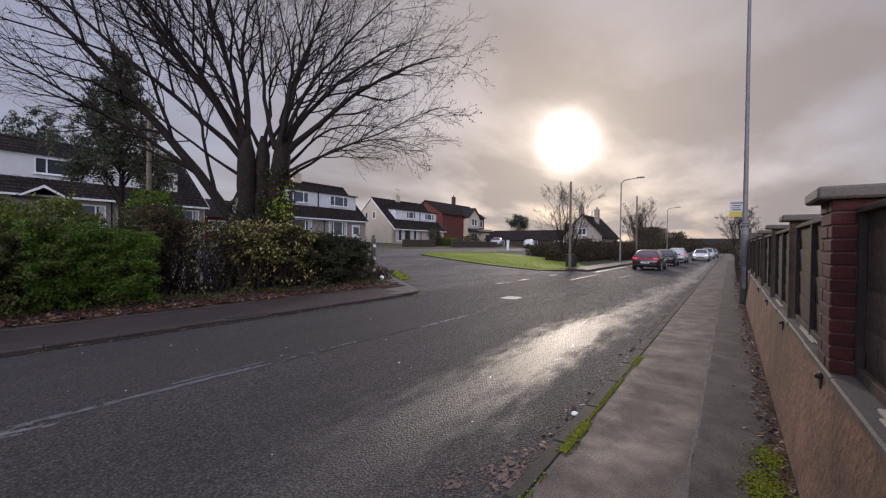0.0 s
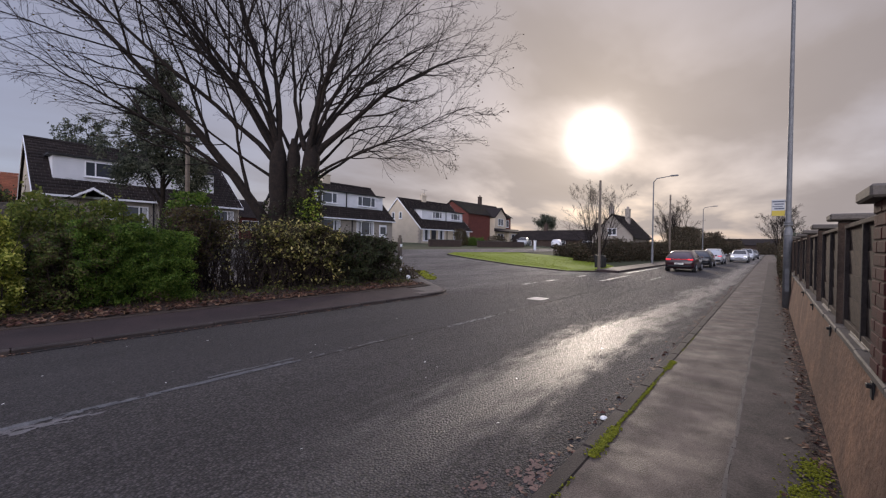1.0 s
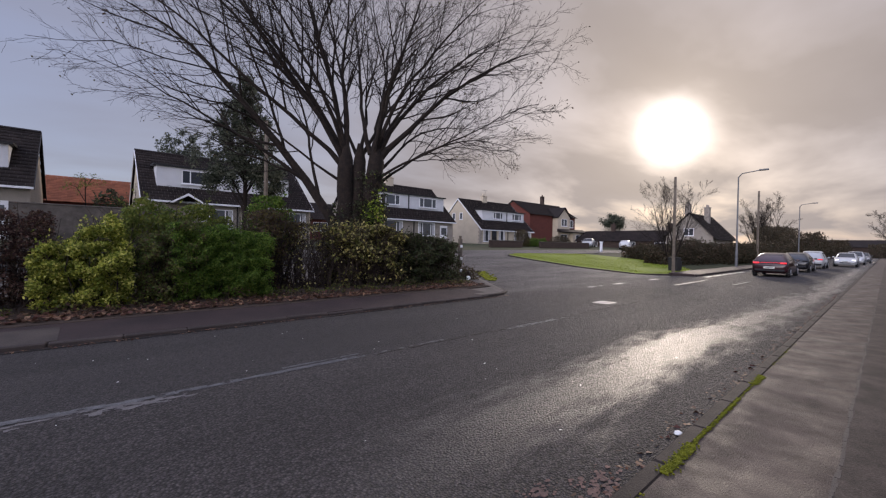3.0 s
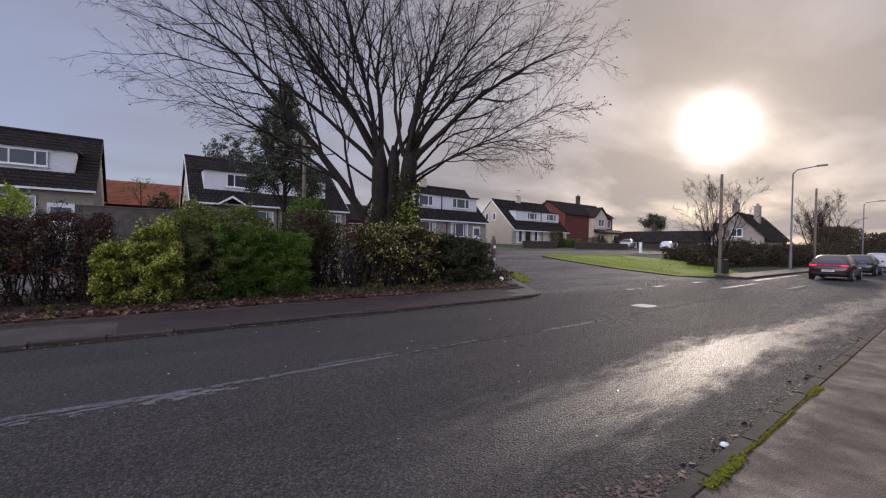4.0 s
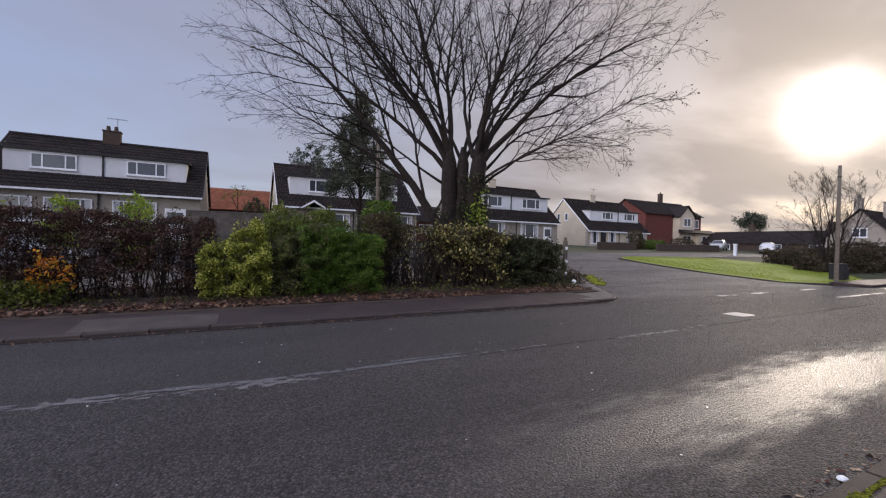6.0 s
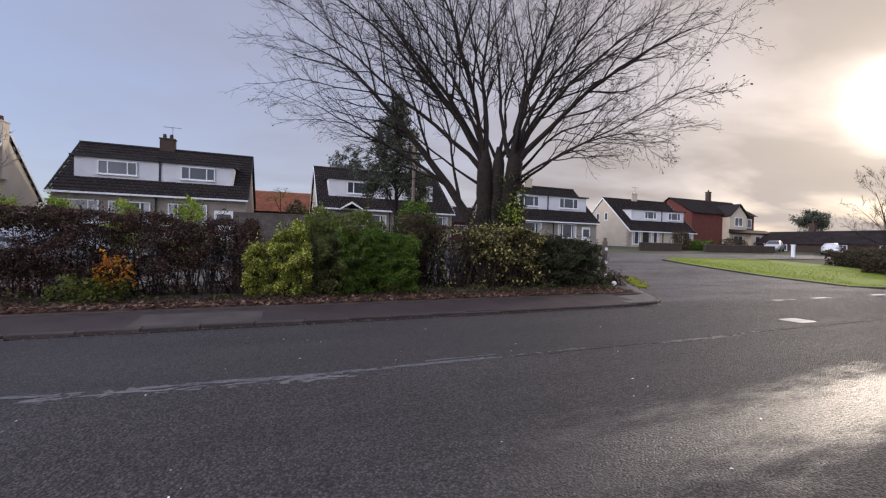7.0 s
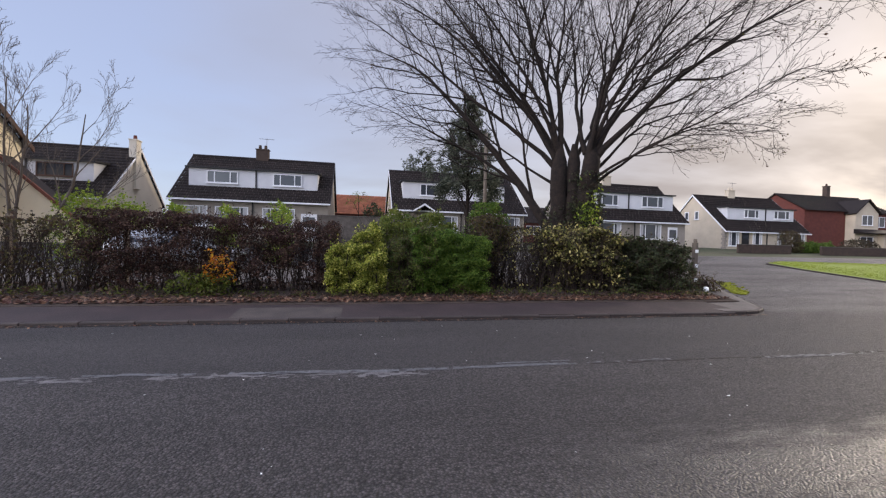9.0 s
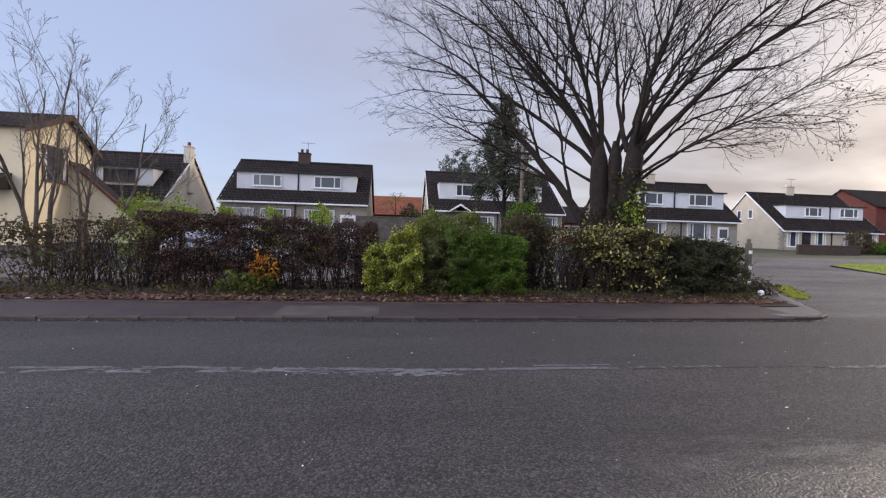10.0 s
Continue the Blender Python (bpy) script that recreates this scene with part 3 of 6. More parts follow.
# worn centre line and junction marks, thin coats of paint
def mark(x0, x1, y0, y1, label, material=None):
    bm = bmesh.new()
    k = max(2, int((x1 - x0) / 0.15))
    lo, hi = [], []
    for i in range(k + 1):
        x = x0 + (x1 - x0) * i / k
        for row, y in ((lo, y0), (hi, y1)):
            yy = y + rng.normal() * 0.012
            row.append(bm.verts.new((x, yy, 0.05 * (1 - ((yy - 4.8) / 3.72) ** 2) - 0.05 + gz(yy) + 0.006)))
    for i in range(k):
        bm.faces.new((lo[i], lo[i + 1], hi[i + 1], hi[i]))
    return tagged(part("road_marking", bm, material or PAINT_LINE), label, "road marking", "road markings", "structure")


def crown(y):
    """Height of the cambered road."""
    return 0.05 * (1 - ((y - 4.8) / 3.72) ** 2) - 0.05


def worn_line(x0, x1, mid, width, keep, label, seed, material=None, rise=0.005):
    """A line worn to flakes: small chips of paint, left where a noise is high."""
    vs, fs = [], []
    rows = max(3, round(width / 0.022))
    for i in range(int((x1 - x0) / 0.03)):
        x = x0 + i * 0.03
        for r in range(rows):
            y = mid(x) + (r - (rows - 1) / 2) * width / rows
            edge = abs(r - (rows - 1) / 2) / rows
            n = noise.noise(Vector((x * 1.7, y * 6, seed))) + 0.8 * noise.noise(Vector((x * 8, y * 22, seed + 4)))
            if n > keep + edge * 0.5:
                h = width / rows * 0.5
                k = len(vs)
                w = 0.0152 + abs(rng.normal()) * 0.003
                vs += [(x + a * w, y + b * h * rng.uniform(0.9, 1.25), crown(y) + rise + rng.uniform(0, 0.0008)) for a, b in ((-1, -1), (1, -1), (1, 1), (-1, 1))]
                fs.append((k, k + 1, k + 2, k + 3))
    return tagged(part("road_marking", mesh_of(vs, fs), material or PAINT_LINE), label, "road marking", "road markings", "structure")


def line_mid(x):
    return 5.06 + 0.08 * min(3.6, max(0.0, 0.4 - x)) + 0.015 * noise.noise(Vector((x * 0.8, 0, 2)))


worn_line(-1.5, 3.05, line_mid, 0.10, -0.42, "worn white centre line on the lane joint", 1.0)
worn_line(-4.6, -1.4, line_mid, 0.10, -0.10, "nearly worn away white centre line", 2.0)
worn_line(1.9, 3.02, lambda x: line_mid(x) + 0.13, 0.05, -0.35, "faint second line beside the centre line", 3.0)
worn_line(3.2, 4.6, line_mid, 0.07, -0.05, "faint worn end of the centre line", 4.0)
worn_line(6.2, 9.6, lambda x: 4.97, 0.16, 0.12, "pale crumbled stones along the lane joint", 5.0)
worn_line(-6.0, 0.9, lambda x: line_mid(x) - 0.10, 0.26, 0.10, "pale smear of worn road surface by the lane joint", 6.0, SMEAR, 0.0035)
for x in (22.0, 31.0, 40.0, 52.0):
    mark(x, x + 3.0, 4.6, 4.7, "worn white centre line dash")
# give-way dashes in the brighter white that imitates their wet glint
for k in (0, 1.3, 3.6):
    worn_line(15.5 + k * 1.75, 16.6 + k * 1.75, lambda x: 8.22, 0.22, -0.30, "worn white give-way dash at the side road, brightened as wet glint", 9.0 + k, PAINT_GLINT)
mark(17.6, 18.6, 11.2, 11.6, "worn white dash in the side road mouth", PAINT_LINE)
worn_line(19.5, 24.5, lambda x: 6.28, 0.16, -0.20, "worn white edge line in the road", 14.0, PAINT_GLINT)
worn_line(26.5, 36.0, lambda x: 6.98, 0.30, -0.35, "worn white line along the far side of the road", 15.0, PAINT_GLINT)
# long trench reinstatement along the footway, and a joint of crumbled edge
tr = part("footway_trench", box(-20, 60, WALL_Y + 0.03, 0.20, 0.04, 0.059), TRENCH)
tagged(tr, "darker strip of trench reinstatement along the wall", "pavement", kind="structure")
seam = bmesh.new()
for k in range(230):
    x = 0.4 + k * 0.08
    w = 0.012 + 0.012 * noise.noise(Vector((x * 3, 0, 0)))
    y = 0.205 + 0.02 * noise.noise(Vector((x * 1.3, 2, 0)))
    box(x, x + 0.079, y - w, y + w, 0.045, 0.060 + 0.003 * noise.noise(Vector((x * 9, 4, 0))), 0, seam)
tagged(part("footway_seam", seam, CONCRETE), "pale crumbled joint along the footway", "pavement", kind="structure")
# silt along the far gutter, its near-black colour painting the kerb face's shade
silt = bmesh.new()
for k in range(240):
    x = -14 + k * 0.1
    w = 0.10 + 0.06 * noise.noise(Vector((x * 1.1, 2, 5)))
    box(x, x + 0.1, KERB_FAR - w, KERB_FAR + 0.01, -0.06, -0.036, 0, silt)
tagged(part("gutter_silt", silt, KERB_SHADE_SILT), "silt along the far gutter, darkened as the kerb's shade", "silt", kind="stuff")
# dark leaf mould gathered along the foot of the wall
mould = bmesh.new()
for k in range(420):
    x = 1.2 + k * 0.06
    w = 0.10 + 0.10 * noise.noise(Vector((x * 1.3, 6, 1))) + 0.05 * noise.noise(Vector((x * 7, 2, 1)))
    if w > 0.02:
        box(x, x + 0.06, WALL_Y + 0.08, WALL_Y + 0.085 + w, 0.05, 0.063 + 0.004 * noise.noise(Vector((x * 9, 8, 1))), 0, mould)
tagged(part("leaf_mould", mould, SOIL), "dark leaf mould along the foot of the wall", "soil", kind="stuff")
# broken joint between the two road lanes
seam = bmesh.new()
for k in range(300):
    x = 3.2 + k * 0.05
    w = max(0.004, 0.020 + 0.045 * noise.noise(Vector((x * 2.2, 7, 0)))) * (1.0 if x < 9 else 0.5)
    y = 5.00 + 0.04 * noise.noise(Vector((x * 0.9, 3, 0)))
    if noise.noise(Vector((x * 5, 1, 9))) > -0.25:
        box(x, x + 0.045, y - w, y + w, -0.02, 0.0045, 0, seam)
tagged(part("road_joint", seam, FENCE_DARK), "dark broken joint between the road lanes", "road", kind="structure")
for x0, x1 in ((-2.55, -0.35),):
    pp = part("footway_patch", prism([(KERB_FAR + 0.14, 0.0), (KERB_FAR + 0.14, 0.028), (9.6, 0.082), (9.6, 0.0)], "x", x0, x1), RELAID)
    tagged(pp, "paler relaid patch of the far footway", "pavement", kind="structure")


# ---------------------------------------------------------------- wall, piers and fence beside the footway
garden_wall = thing("garden_wall", (8, WALL_Y, 0.1), "low tan rendered wall with a grey concrete coping", "wall", kind="structure")
bm = prism([(WALL_Y + 0.085, 0.0), (WALL_Y + 0.07, 0.2), (WALL_Y - 0.004, 0.90), (WALL_Y - 0.34, 0.90), (WALL_Y - 0.34, 0.0)], "x", -8, 21)
part("wall_face", bm, RENDERED, garden_wall)
for i in range(29):
    x = -8 + i * 1.0
    part("coping_slab", box(x + 0.004, x + 0.996, WALL_Y - 0.37, WALL_Y + 0.015 + rng.normal() * 0.004, 0.90, 0.952, 0.01), CONCRETE, garden_wall)
brick_mesh = bm_mesh(box(-0.1075, 0.1075, -0.05125, 0.05125, -0.0325, 0.0325, 0.005), "brick")
brick_mesh.materials.append(BRICK)
PIERS = [1.12 + 2.12 * i for i in range(-3, 10)]


def pier(x, single):
    """A square brick pier, four bricks to the course, on the wall, with a flat concrete cap."""
    y, z = WALL_Y - 0.155, 0.952
    th = thing("brick_pier", (x, y, z), "red brick pier with a flat grey concrete cap", "pier", "piers along the wall")
    part("mortar_core", box(x - 0.156, x + 0.156, y - 0.156, y + 0.156, z, z + 0.975), MORTAR, th)
    rest = bmesh.new()
    for c in range(13):
        zc = z + 0.0425 + c * 0.075
        for q in range(4):
            a = q * 90
            flip = c % 2
            off = Vector((-0.057 if flip else 0.057, 0.1135, 0))
            r = Matrix.Rotation(radians(a), 4, "Z")
            m = Matrix.Translation((x, y, zc)) @ r @ Matrix.Translation(off + Vector((rng.normal() * 0.001, rng.normal() * 0.0015, 0)))
            if single:
                o = new("brick", brick_mesh)
                o.parent = th
                o.matrix_basis = th.matrix_basis.inverted() @ m
            else:
                tmp = brick_mesh.copy()
                tmp.transform(m)
                rest.from_mesh(tmp)
                bpy.data.meshes.remove(tmp)
    if not single:
        part("brickwork", rest, BRICK, th, kind="stuff")
    else:
        rest.free()
    part("cap", box(x - 0.235, x + 0.235, y - 0.235, y + 0.235, z + 0.975, z + 1.045, 0.012), CONCRETE, th, "flat grey concrete cap")


def capped_post(x):
    """A dark square fence post with a moulded foot and a flat concrete cap."""
    y, z = WALL_Y - 0.10, 0.952
    th = thing("fence_post", (x, y, z), "dark stained fence post with a flat grey cap on the wall", "post", "posts along the wall")
    part("shaft", box(x - 0.065, x + 0.065, y - 0.075, y + 0.075, z, z + 0.975, 0.008), FENCE_DARK, th)
    part("cover_strip", box(x - 0.083, x - 0.066, y - 0.03, y + 0.085, z, z + 0.95, 0.003), FENCE, th)
    part("cap", box(x - 0.17, x + 0.17, y - 0.17, y + 0.15, z + 0.975, z + 1.035, 0.012), CONCRETE, th, "flat grey concrete cap")


board_mesh = bm_mesh(prism([(-0.006, 0.0), (0.008, 0.0), (0.004, 0.125), (-0.004, 0.125)], "x", -0.885, 0.885), "board")
board_mesh.materials.append(FENCE)


def fence_panel(x):
    y, z = (WALL_Y - 0.138 if x < 3.0 else WALL_Y - 0.098), 0.965
    th = thing("lap_fence", (x, y, z), "weathered brown waney lap fence panel between brick piers", "fence", "fences between the piers")
    for k in range(8):
        o = new("board", board_mesh)
        o.parent = th
        o.matrix_basis = th.matrix_basis.inverted() @ pose(x, y + 0.004 * (k % 2), z + 0.03 + k * 0.105, rng.normal() * 0.8 - 4, 0, rng.normal() * 0.12)
    for s in (-0.87, -0.02, 0.87):
        part("batten", box(x + s - 0.022, x + s + 0.022, y + 0.012, y + 0.045, z, z + 0.89, 0.004), FENCE_DARK, th)
    part("top_rail", box(x - 0.89, x + 0.89, y - 0.03, y + 0.05, z + 0.88, z + 0.915, 0.005), FENCE, th)
    part("gravel_board", box(x - 0.89, x + 0.89, y + 0.01, y + 0.04, z - 0.012, z + 0.05, 0.004), FENCE, th)


for i, px in enumerate(PIERS):
    if i <= 4:
        pier(px, 2 <= i)
    else:
        capped_post(px)
    if i < len(PIERS) - 1:
        fence_panel(px + 1.06)
for x, t in ((4.35, 3), (2.05, -2), (6.6, 2)):
    lath = part("loose_lath", box(x - 0.42, x + 0.42, WALL_Y - 0.085, WALL_Y - 0.055, 0.954, 0.972, 0.003), BATTEN)
    tagged(lath, "pale splintered timber lath lying on the wall coping", "timber lath", "loose laths")
    part("splinter", box(x - 0.38, x + 0.30, WALL_Y - 0.052, WALL_Y - 0.035, 0.954, 0.966, 0.002), BATTEN, lath)
for x in (3.32, 5.45, 7.6, 9.7):
    fx = thing("bracket", (x, WALL_Y + 0.01, 0.86), "small dark metal bracket fixed under the coping", "bracket", "brackets under the coping")
    part("plate", box(x - 0.03, x + 0.03, WALL_Y, WALL_Y + 0.014, 0.80, 0.90, 0.002), BLACK, fx)
    part("arm", box(x - 0.02, x + 0.02, WALL_Y + 0.014, WALL_Y + 0.035, 0.86, 0.885, 0.003), BLACK, fx)


# ---------------------------------------------------------------- houses
def tile_slope(x0, x1, ya, za, yb, zb, courses, tiles, thick=0.05):
    """A roof slope from its eave (ya, za) up to its ridge (yb, zb): lapped courses of single tiles."""
    vs, fs = [], []
    dy, dz = (yb - ya) / courses, (zb - za) / courses
    L = math.hypot(dy, dz)
    ny, nz = -dz / L * thick, dy / L * thick
    if nz < 0:
        ny, nz = -ny, -nz
    w = (x1 - x0) / tiles
    for c in range(courses):
        y, z = ya + dy * c, za + dz * c
        sh = (c % 2) * 0.5 * w
        for k in range(tiles + (c % 2)):
            a, b = max(x0, x0 + k * w - sh) + 0.006, min(x1, x0 + (k + 1) * w - sh) - 0.006
            lift = 1.0 + rng.normal() * 0.12
            n0 = len(vs)
            lo = (y + ny * lift, z + nz * lift)
            hi = (y + dy * 1.12 + ny * 0.25, z + dz * 1.12 + nz * 0.25)
            vs += [(a, *lo), (b, *lo), (b, *hi), (a, *hi), (a, y, z), (b, y, z)]
            fs += [(n0, n0 + 1, n0 + 2, n0 + 3), (n0 + 4, n0 + 5, n0 + 1, n0)]
    return mesh_of(vs, fs)


def window(th, x0, x1, y, z0, z1, bars=(0.3, 0.7), material=None, top_light=False, facing=-1, curtains=True, axis="x"):
    """A framed window set in a wall that faces -y (axis x) or sideways (axis y: x0, x1 run along y)."""
    material = material or WHITE
    f, d = 0.07, 0.06

    def b(u0, u1, v0, v1, w0, w1, bev=0.0):
        return box(u0, u1, v0, v1, w0, w1, bev) if axis == "x" else box(v0, v1, u0, u1, w0, w1, bev)
    s = facing
    near, far = sorted((y + s * 0.03, y + s * 0.075)), sorted((y + s * 0.004, y + s * 0.03))
    back = sorted((y + s * 0.002, y + s * 0.012))
    if curtains:
        back = sorted((y + s * 0.004, y + s * 0.016))
        far = sorted((y + s * 0.018, y + s * 0.032))
    fr = bmesh.new()
    for q in ((x0, x1, *near, z0, z0 + f), (x0, x1, *near, z1 - f, z1), (x0, x0 + f, *near, z0 + f, z1 - f), (x1 - f, x1, *near, z0 + f, z1 - f)):
        own = b(*q)
        me = bm_mesh(own)
        fr.from_mesh(me)
        bpy.data.meshes.remove(me)
    frame_ob = part("window", fr, material, th)
    edges = [x0 + f] + [x0 + (x1 - x0) * k for k in bars] + [x1 - f]
    for k in edges[1:-1]:
        part("mullion", b(k - 0.035, k + 0.035, *near, z0 + f, z1 - f), material, frame_ob)
    if top_light:
        part("transom", b(x0 + f, x1 - f, *near, z0 + (z1 - z0) * 0.7, z0 + (z1 - z0) * 0.7 + 0.06), material, frame_ob)
    for a, c in zip(edges, edges[1:]):
        part("pane", b(a, c, *far, z0 + f, z1 - f), GLASS, frame_ob)
    part("sill", b(x0 - 0.06, x1 + 0.06, *sorted((y + s * 0.003, y + s * 0.13)), z0 - 0.06, z0), material, frame_ob)
    if curtains:
        w = (x1 - x0) * 0.13
        for a in (x0 + f + 0.01, x1 - f - w - 0.01):
            part("curtain", b(a, a + w, *sorted((y + s * 0.0325, y + s * 0.036)), z0 + f, z1 - f), CURTAIN, frame_ob)


def chimney(th, x, y, z0, z1, material, w=0.5, d=0.5, pots=2, pot=None):
    ch = part("chimney", box(x - w, x + w, y - d / 2, y + d / 2, z0, z1, 0.02), material, th)
    part("chimney_cap", box(x - w - 0.05, x + w + 0.05, y - d / 2 - 0.05, y + d / 2 + 0.05, z1, z1 + 0.09, 0.015), material, ch)
    for k in range(pots):
        px = x + (k - (pots - 1) / 2) * 0.45
        bm = bmesh.new()
        bmesh.ops.create_cone(bm, cap_ends=True, segments=12, radius1=0.14, radius2=0.11, depth=0.34, matrix=Matrix.Translation((px, y, z1 + 0.26)))
        part("chimney_pot", bm, pot or material, ch)


def aerial(th, x, y, z):
    bm = box(x - 0.015, x + 0.015, y - 0.015, y + 0.015, z, z + 1.0)
    box(x - 0.6, x + 0.6, y - 0.012, y + 0.012, z + 0.93, z + 0.955, 0, bm)
    for k in range(6):
        box(x - 0.55 + k * 0.2, x - 0.54 + k * 0.2, y - 0.2, y + 0.2, z + 0.935, z + 0.95, 0, bm)
    part("aerial", bm, STEEL, th)


def chalet(name, x0, x1, yf, yr, yb, ze, zr, wall, gable, label, dormer, dwin, gwin, door, chim, chim_mat, roof=None, door_mat=None, win_mat=None):
    """A semi-detached pair of dormer houses with the ridge along x. dormer: (x0, x1, joint) of the clad box in the front slope."""
    roof = roof or ROOF
    z0 = gz(yf) - 0.3
    th = thing(name, ((x0 + x1) / 2, yf, gz(yf)), label, "house", "chalet houses")
    zb = ze
    prof = [(yf, z0), (yf, ze - 0.02), (yr, zr - 0.05), (yb, zb - 0.02), (yb, z0)]
    part("wall", prism(prof, "x", x0 + 0.25, x1 - 0.25), wall, th)
    low_prof = [(yf, z0), (yf, ze - 0.14), (yr, zr - 0.18), (yb, zb - 0.14), (yb, z0)]
    for xa, xb in ((x0 + 0.16, x0 + 0.247), (x1 - 0.247, x1 - 0.16)):
        part("gable_wall", prism(low_prof, "x", xa, xb), gable, th)
    courses = max(10, round(math.hypot(yr - yf, zr - ze) / 0.33))
    run = 0.35
    k = (zr - ze) / (yr - yf)
    front = part("roof", tile_slope(x0, x1, yf - run, ze - run * k, yr, zr, courses, 34), roof, th)
    part("rear_slope", tile_slope(x0, x1, yb + run, zb - run * (zr - zb) / (yb - yr), yr, zr, courses, 34), roof, front)
    part("ridge_tile", prism([(yr - 0.16, zr - 0.03), (yr - 0.08, zr + 0.08), (yr + 0.08, zr + 0.08), (yr + 0.16, zr - 0.03)], "x", x0, x1), roof, front)
    for xa in (x0 - 0.03, x1 - 0.005):
        v = [(yf - run, ze - run * k - 0.16), (yf - run, ze - run * k + 0.03), (yr, zr + 0.03), (yb + run, zb - run * k + 0.03), (yb + run, zb - run * k - 0.16), (yr, zr - 0.16)]
        part("bargeboard", prism(v, "x", xa, xa + 0.035), WHITE if gable is not DASH else BLACK, front)
    part("gutter", prism([(yf - run - 0.10, ze - run * k - 0.12), (yf - run - 0.10, ze - run * k + 0.0), (yf - run + 0.02, ze - run * k + 0.0), (yf - run + 0.02, ze - run * k - 0.12)], "x", x0, x1), WHITE, th)
    xm = (x0 + x1) / 2
    part("downpipe", box(xm - 0.04, xm + 0.04, yf - 0.1, yf - 0.02, z0 + 0.3, ze - 0.2), BLACK, th)
    if dormer:
        d0, d1, dz0, dz1, back = dormer
        yd = yf + (dz0 - ze) / k + 0.05
        top_y = yf + (dz1 + 0.1 - ze) / k + 0.3
        box_ob = part("dormer", prism([(yd, dz0 - 0.25), (yd, dz1), (top_y, dz1 + 0.12), (top_y, dz0)], "x", d0, d1), CLAD, th)
        part("dormer_roof", prism([(yd - 0.22, dz1 - 0.02), (yd - 0.22, dz1 + 0.10), (top_y + 0.2, dz1 + 0.26), (top_y + 0.2, dz1 + 0.10)], "x", d0 - 0.2, d1 + 0.2), BLACK, box_ob)
        nb = 9
        for r in range(nb):
            z = dz0 + (dz1 - dz0) * r / nb
            part("cladding_board", box(d0 + 0.01, d1 - 0.01, yd - 0.018, yd - 0.001, z + 0.004, z + (dz1 - dz0) / nb - 0.006), CLAD, box_ob)
        part("dormer_pipe", box(back - 0.05, back + 0.05, yd - 0.09, yd - 0.02, dz0 - 0.3, dz1), BLACK, box_ob)
        for a, b in dwin:
            window(th, a, b, yd - 0.019, dz0 + (dz1 - dz0) * 0.22, dz1 - 0.16, (0.25, 0.75), win_mat, curtains=False)
    for a, b, w0, w1 in gwin:
        window(th, a, b, yf, gz(yf) + w0, gz(yf) + w1, (0.25, 0.75), top_light=False)
    for a, b in door:
        g = gz(yf)
        dr = part("door", box(a, b, yf - 0.06, yf - 0.003, g + 0.05, g + 2.15, 0.01), door_mat or WHITE, th)
        part("pane", box(a + 0.15, b - 0.15, yf - 0.075, yf - 0.062, g + 1.1, g + 1.9), GLASS, dr)
        part("handle", box(b - 0.14, b - 0.1, yf - 0.1, yf - 0.062, g + 1.0, g + 1.14), STEEL, dr)
    for cx in chim:
        chimney(th, cx, yr, zr - 0.7, zr + 0.75, chim_mat)
        aerial(th, cx + 0.3, yr, zr + 0.8)
    return th


chalet("house", -13.7, -2.3, 32.6, 36.9, 41.0, 4.75, 8.45, DASH, DASH, "pair of pebbledashed chalet houses with white clad dormers and dark tiles",
                 (-12.75, -3.4, 5.5, 6.9, -8.0), [(-11.5, -9.3), (-6.75, -4.6)], [(-13.3, -11.1, 1.0, 2.5), (-10.6, -8.3, 1.0, 2.5), (-7.3, -4.95, 1.0, 2.5)], [(-4.5, -3.3)], [-8.3], BRICK_DARK)
house_e = chalet("house", 2.6, 14.6, 33.6, 38.3, 42.6, 4.60, 8.40, DASH, PALE, "dark tiled chalet house with white dormer behind an evergreen tree",
                 (3.6, 12.9, 5.4, 6.9, 8.6), [(5.1, 7.3)], [(12.2, 14.0, 0.9, 2.5), (6.2, 8.3, 1.0, 2.4)], [], [], DASH)
chalet("house", 20.4, 32.4, 34.4, 38.6, 42.8, 4.50, 8.40, DASH, DASH, "pair of pebbledashed chalet houses with pale chimney and white dormers",
                 (21.3, 31.6, 5.4, 7.0, 26.4), [(22.8, 25.2), (27.9, 30.4)], [(21.8, 24.9, 0.9, 2.4), (27.0, 29.4, 0.9, 2.4)], [(30.2, 31.3)], [25.9], PALE)
house_c = chalet("house", 39.9, 51.9, 37.2, 41.6, 46.0, 4.05, 8.25, PALE, PALE, "cream rendered pair of chalet houses with white dormers and porch windows",
                 (41.6, 51.2, 5.1, 6.55, 47.0), [(43.9, 46.0), (48.2, 50.5)], [(40.6, 42.0, 0.3, 2.2), (43.9, 45.2, 0.5, 2.2), (47.4, 49.2, 0.5, 2.1), (49.5, 51.4, 0.5, 2.1)], [(42.4, 43.4)], [45.4], PALE, door_mat=BLACK)
house_h = chalet("house", -29.0, -17.0, 31.6, 35.8, 39.6, 4.45, 8.40, PALE, OFFWHITE, "cream chalet house with brown framed dormer and gable chimney",
                 (-22.6, -18.4, 5.3, 6.7, -22.4), [(-21.8, -19.6)], [(-20.8, -18.6, 1.0, 2.4)], [], [], CREAM, win_mat=BROWN_WOOD)
chimney(house_h, -17.2, 35.3, 5.2, 8.95, OFFWHITE, 0.26, 0.7, 1, BRICK_FAR)
window(house_c, 40.7, 41.3, 40.06, 5.2, 6.2, (), facing=-1, axis="y", curtains=False)
window(house_c, 42.2, 42.8, 40.06, 5.2, 6.2, (), facing=-1, axis="y", curtains=False)
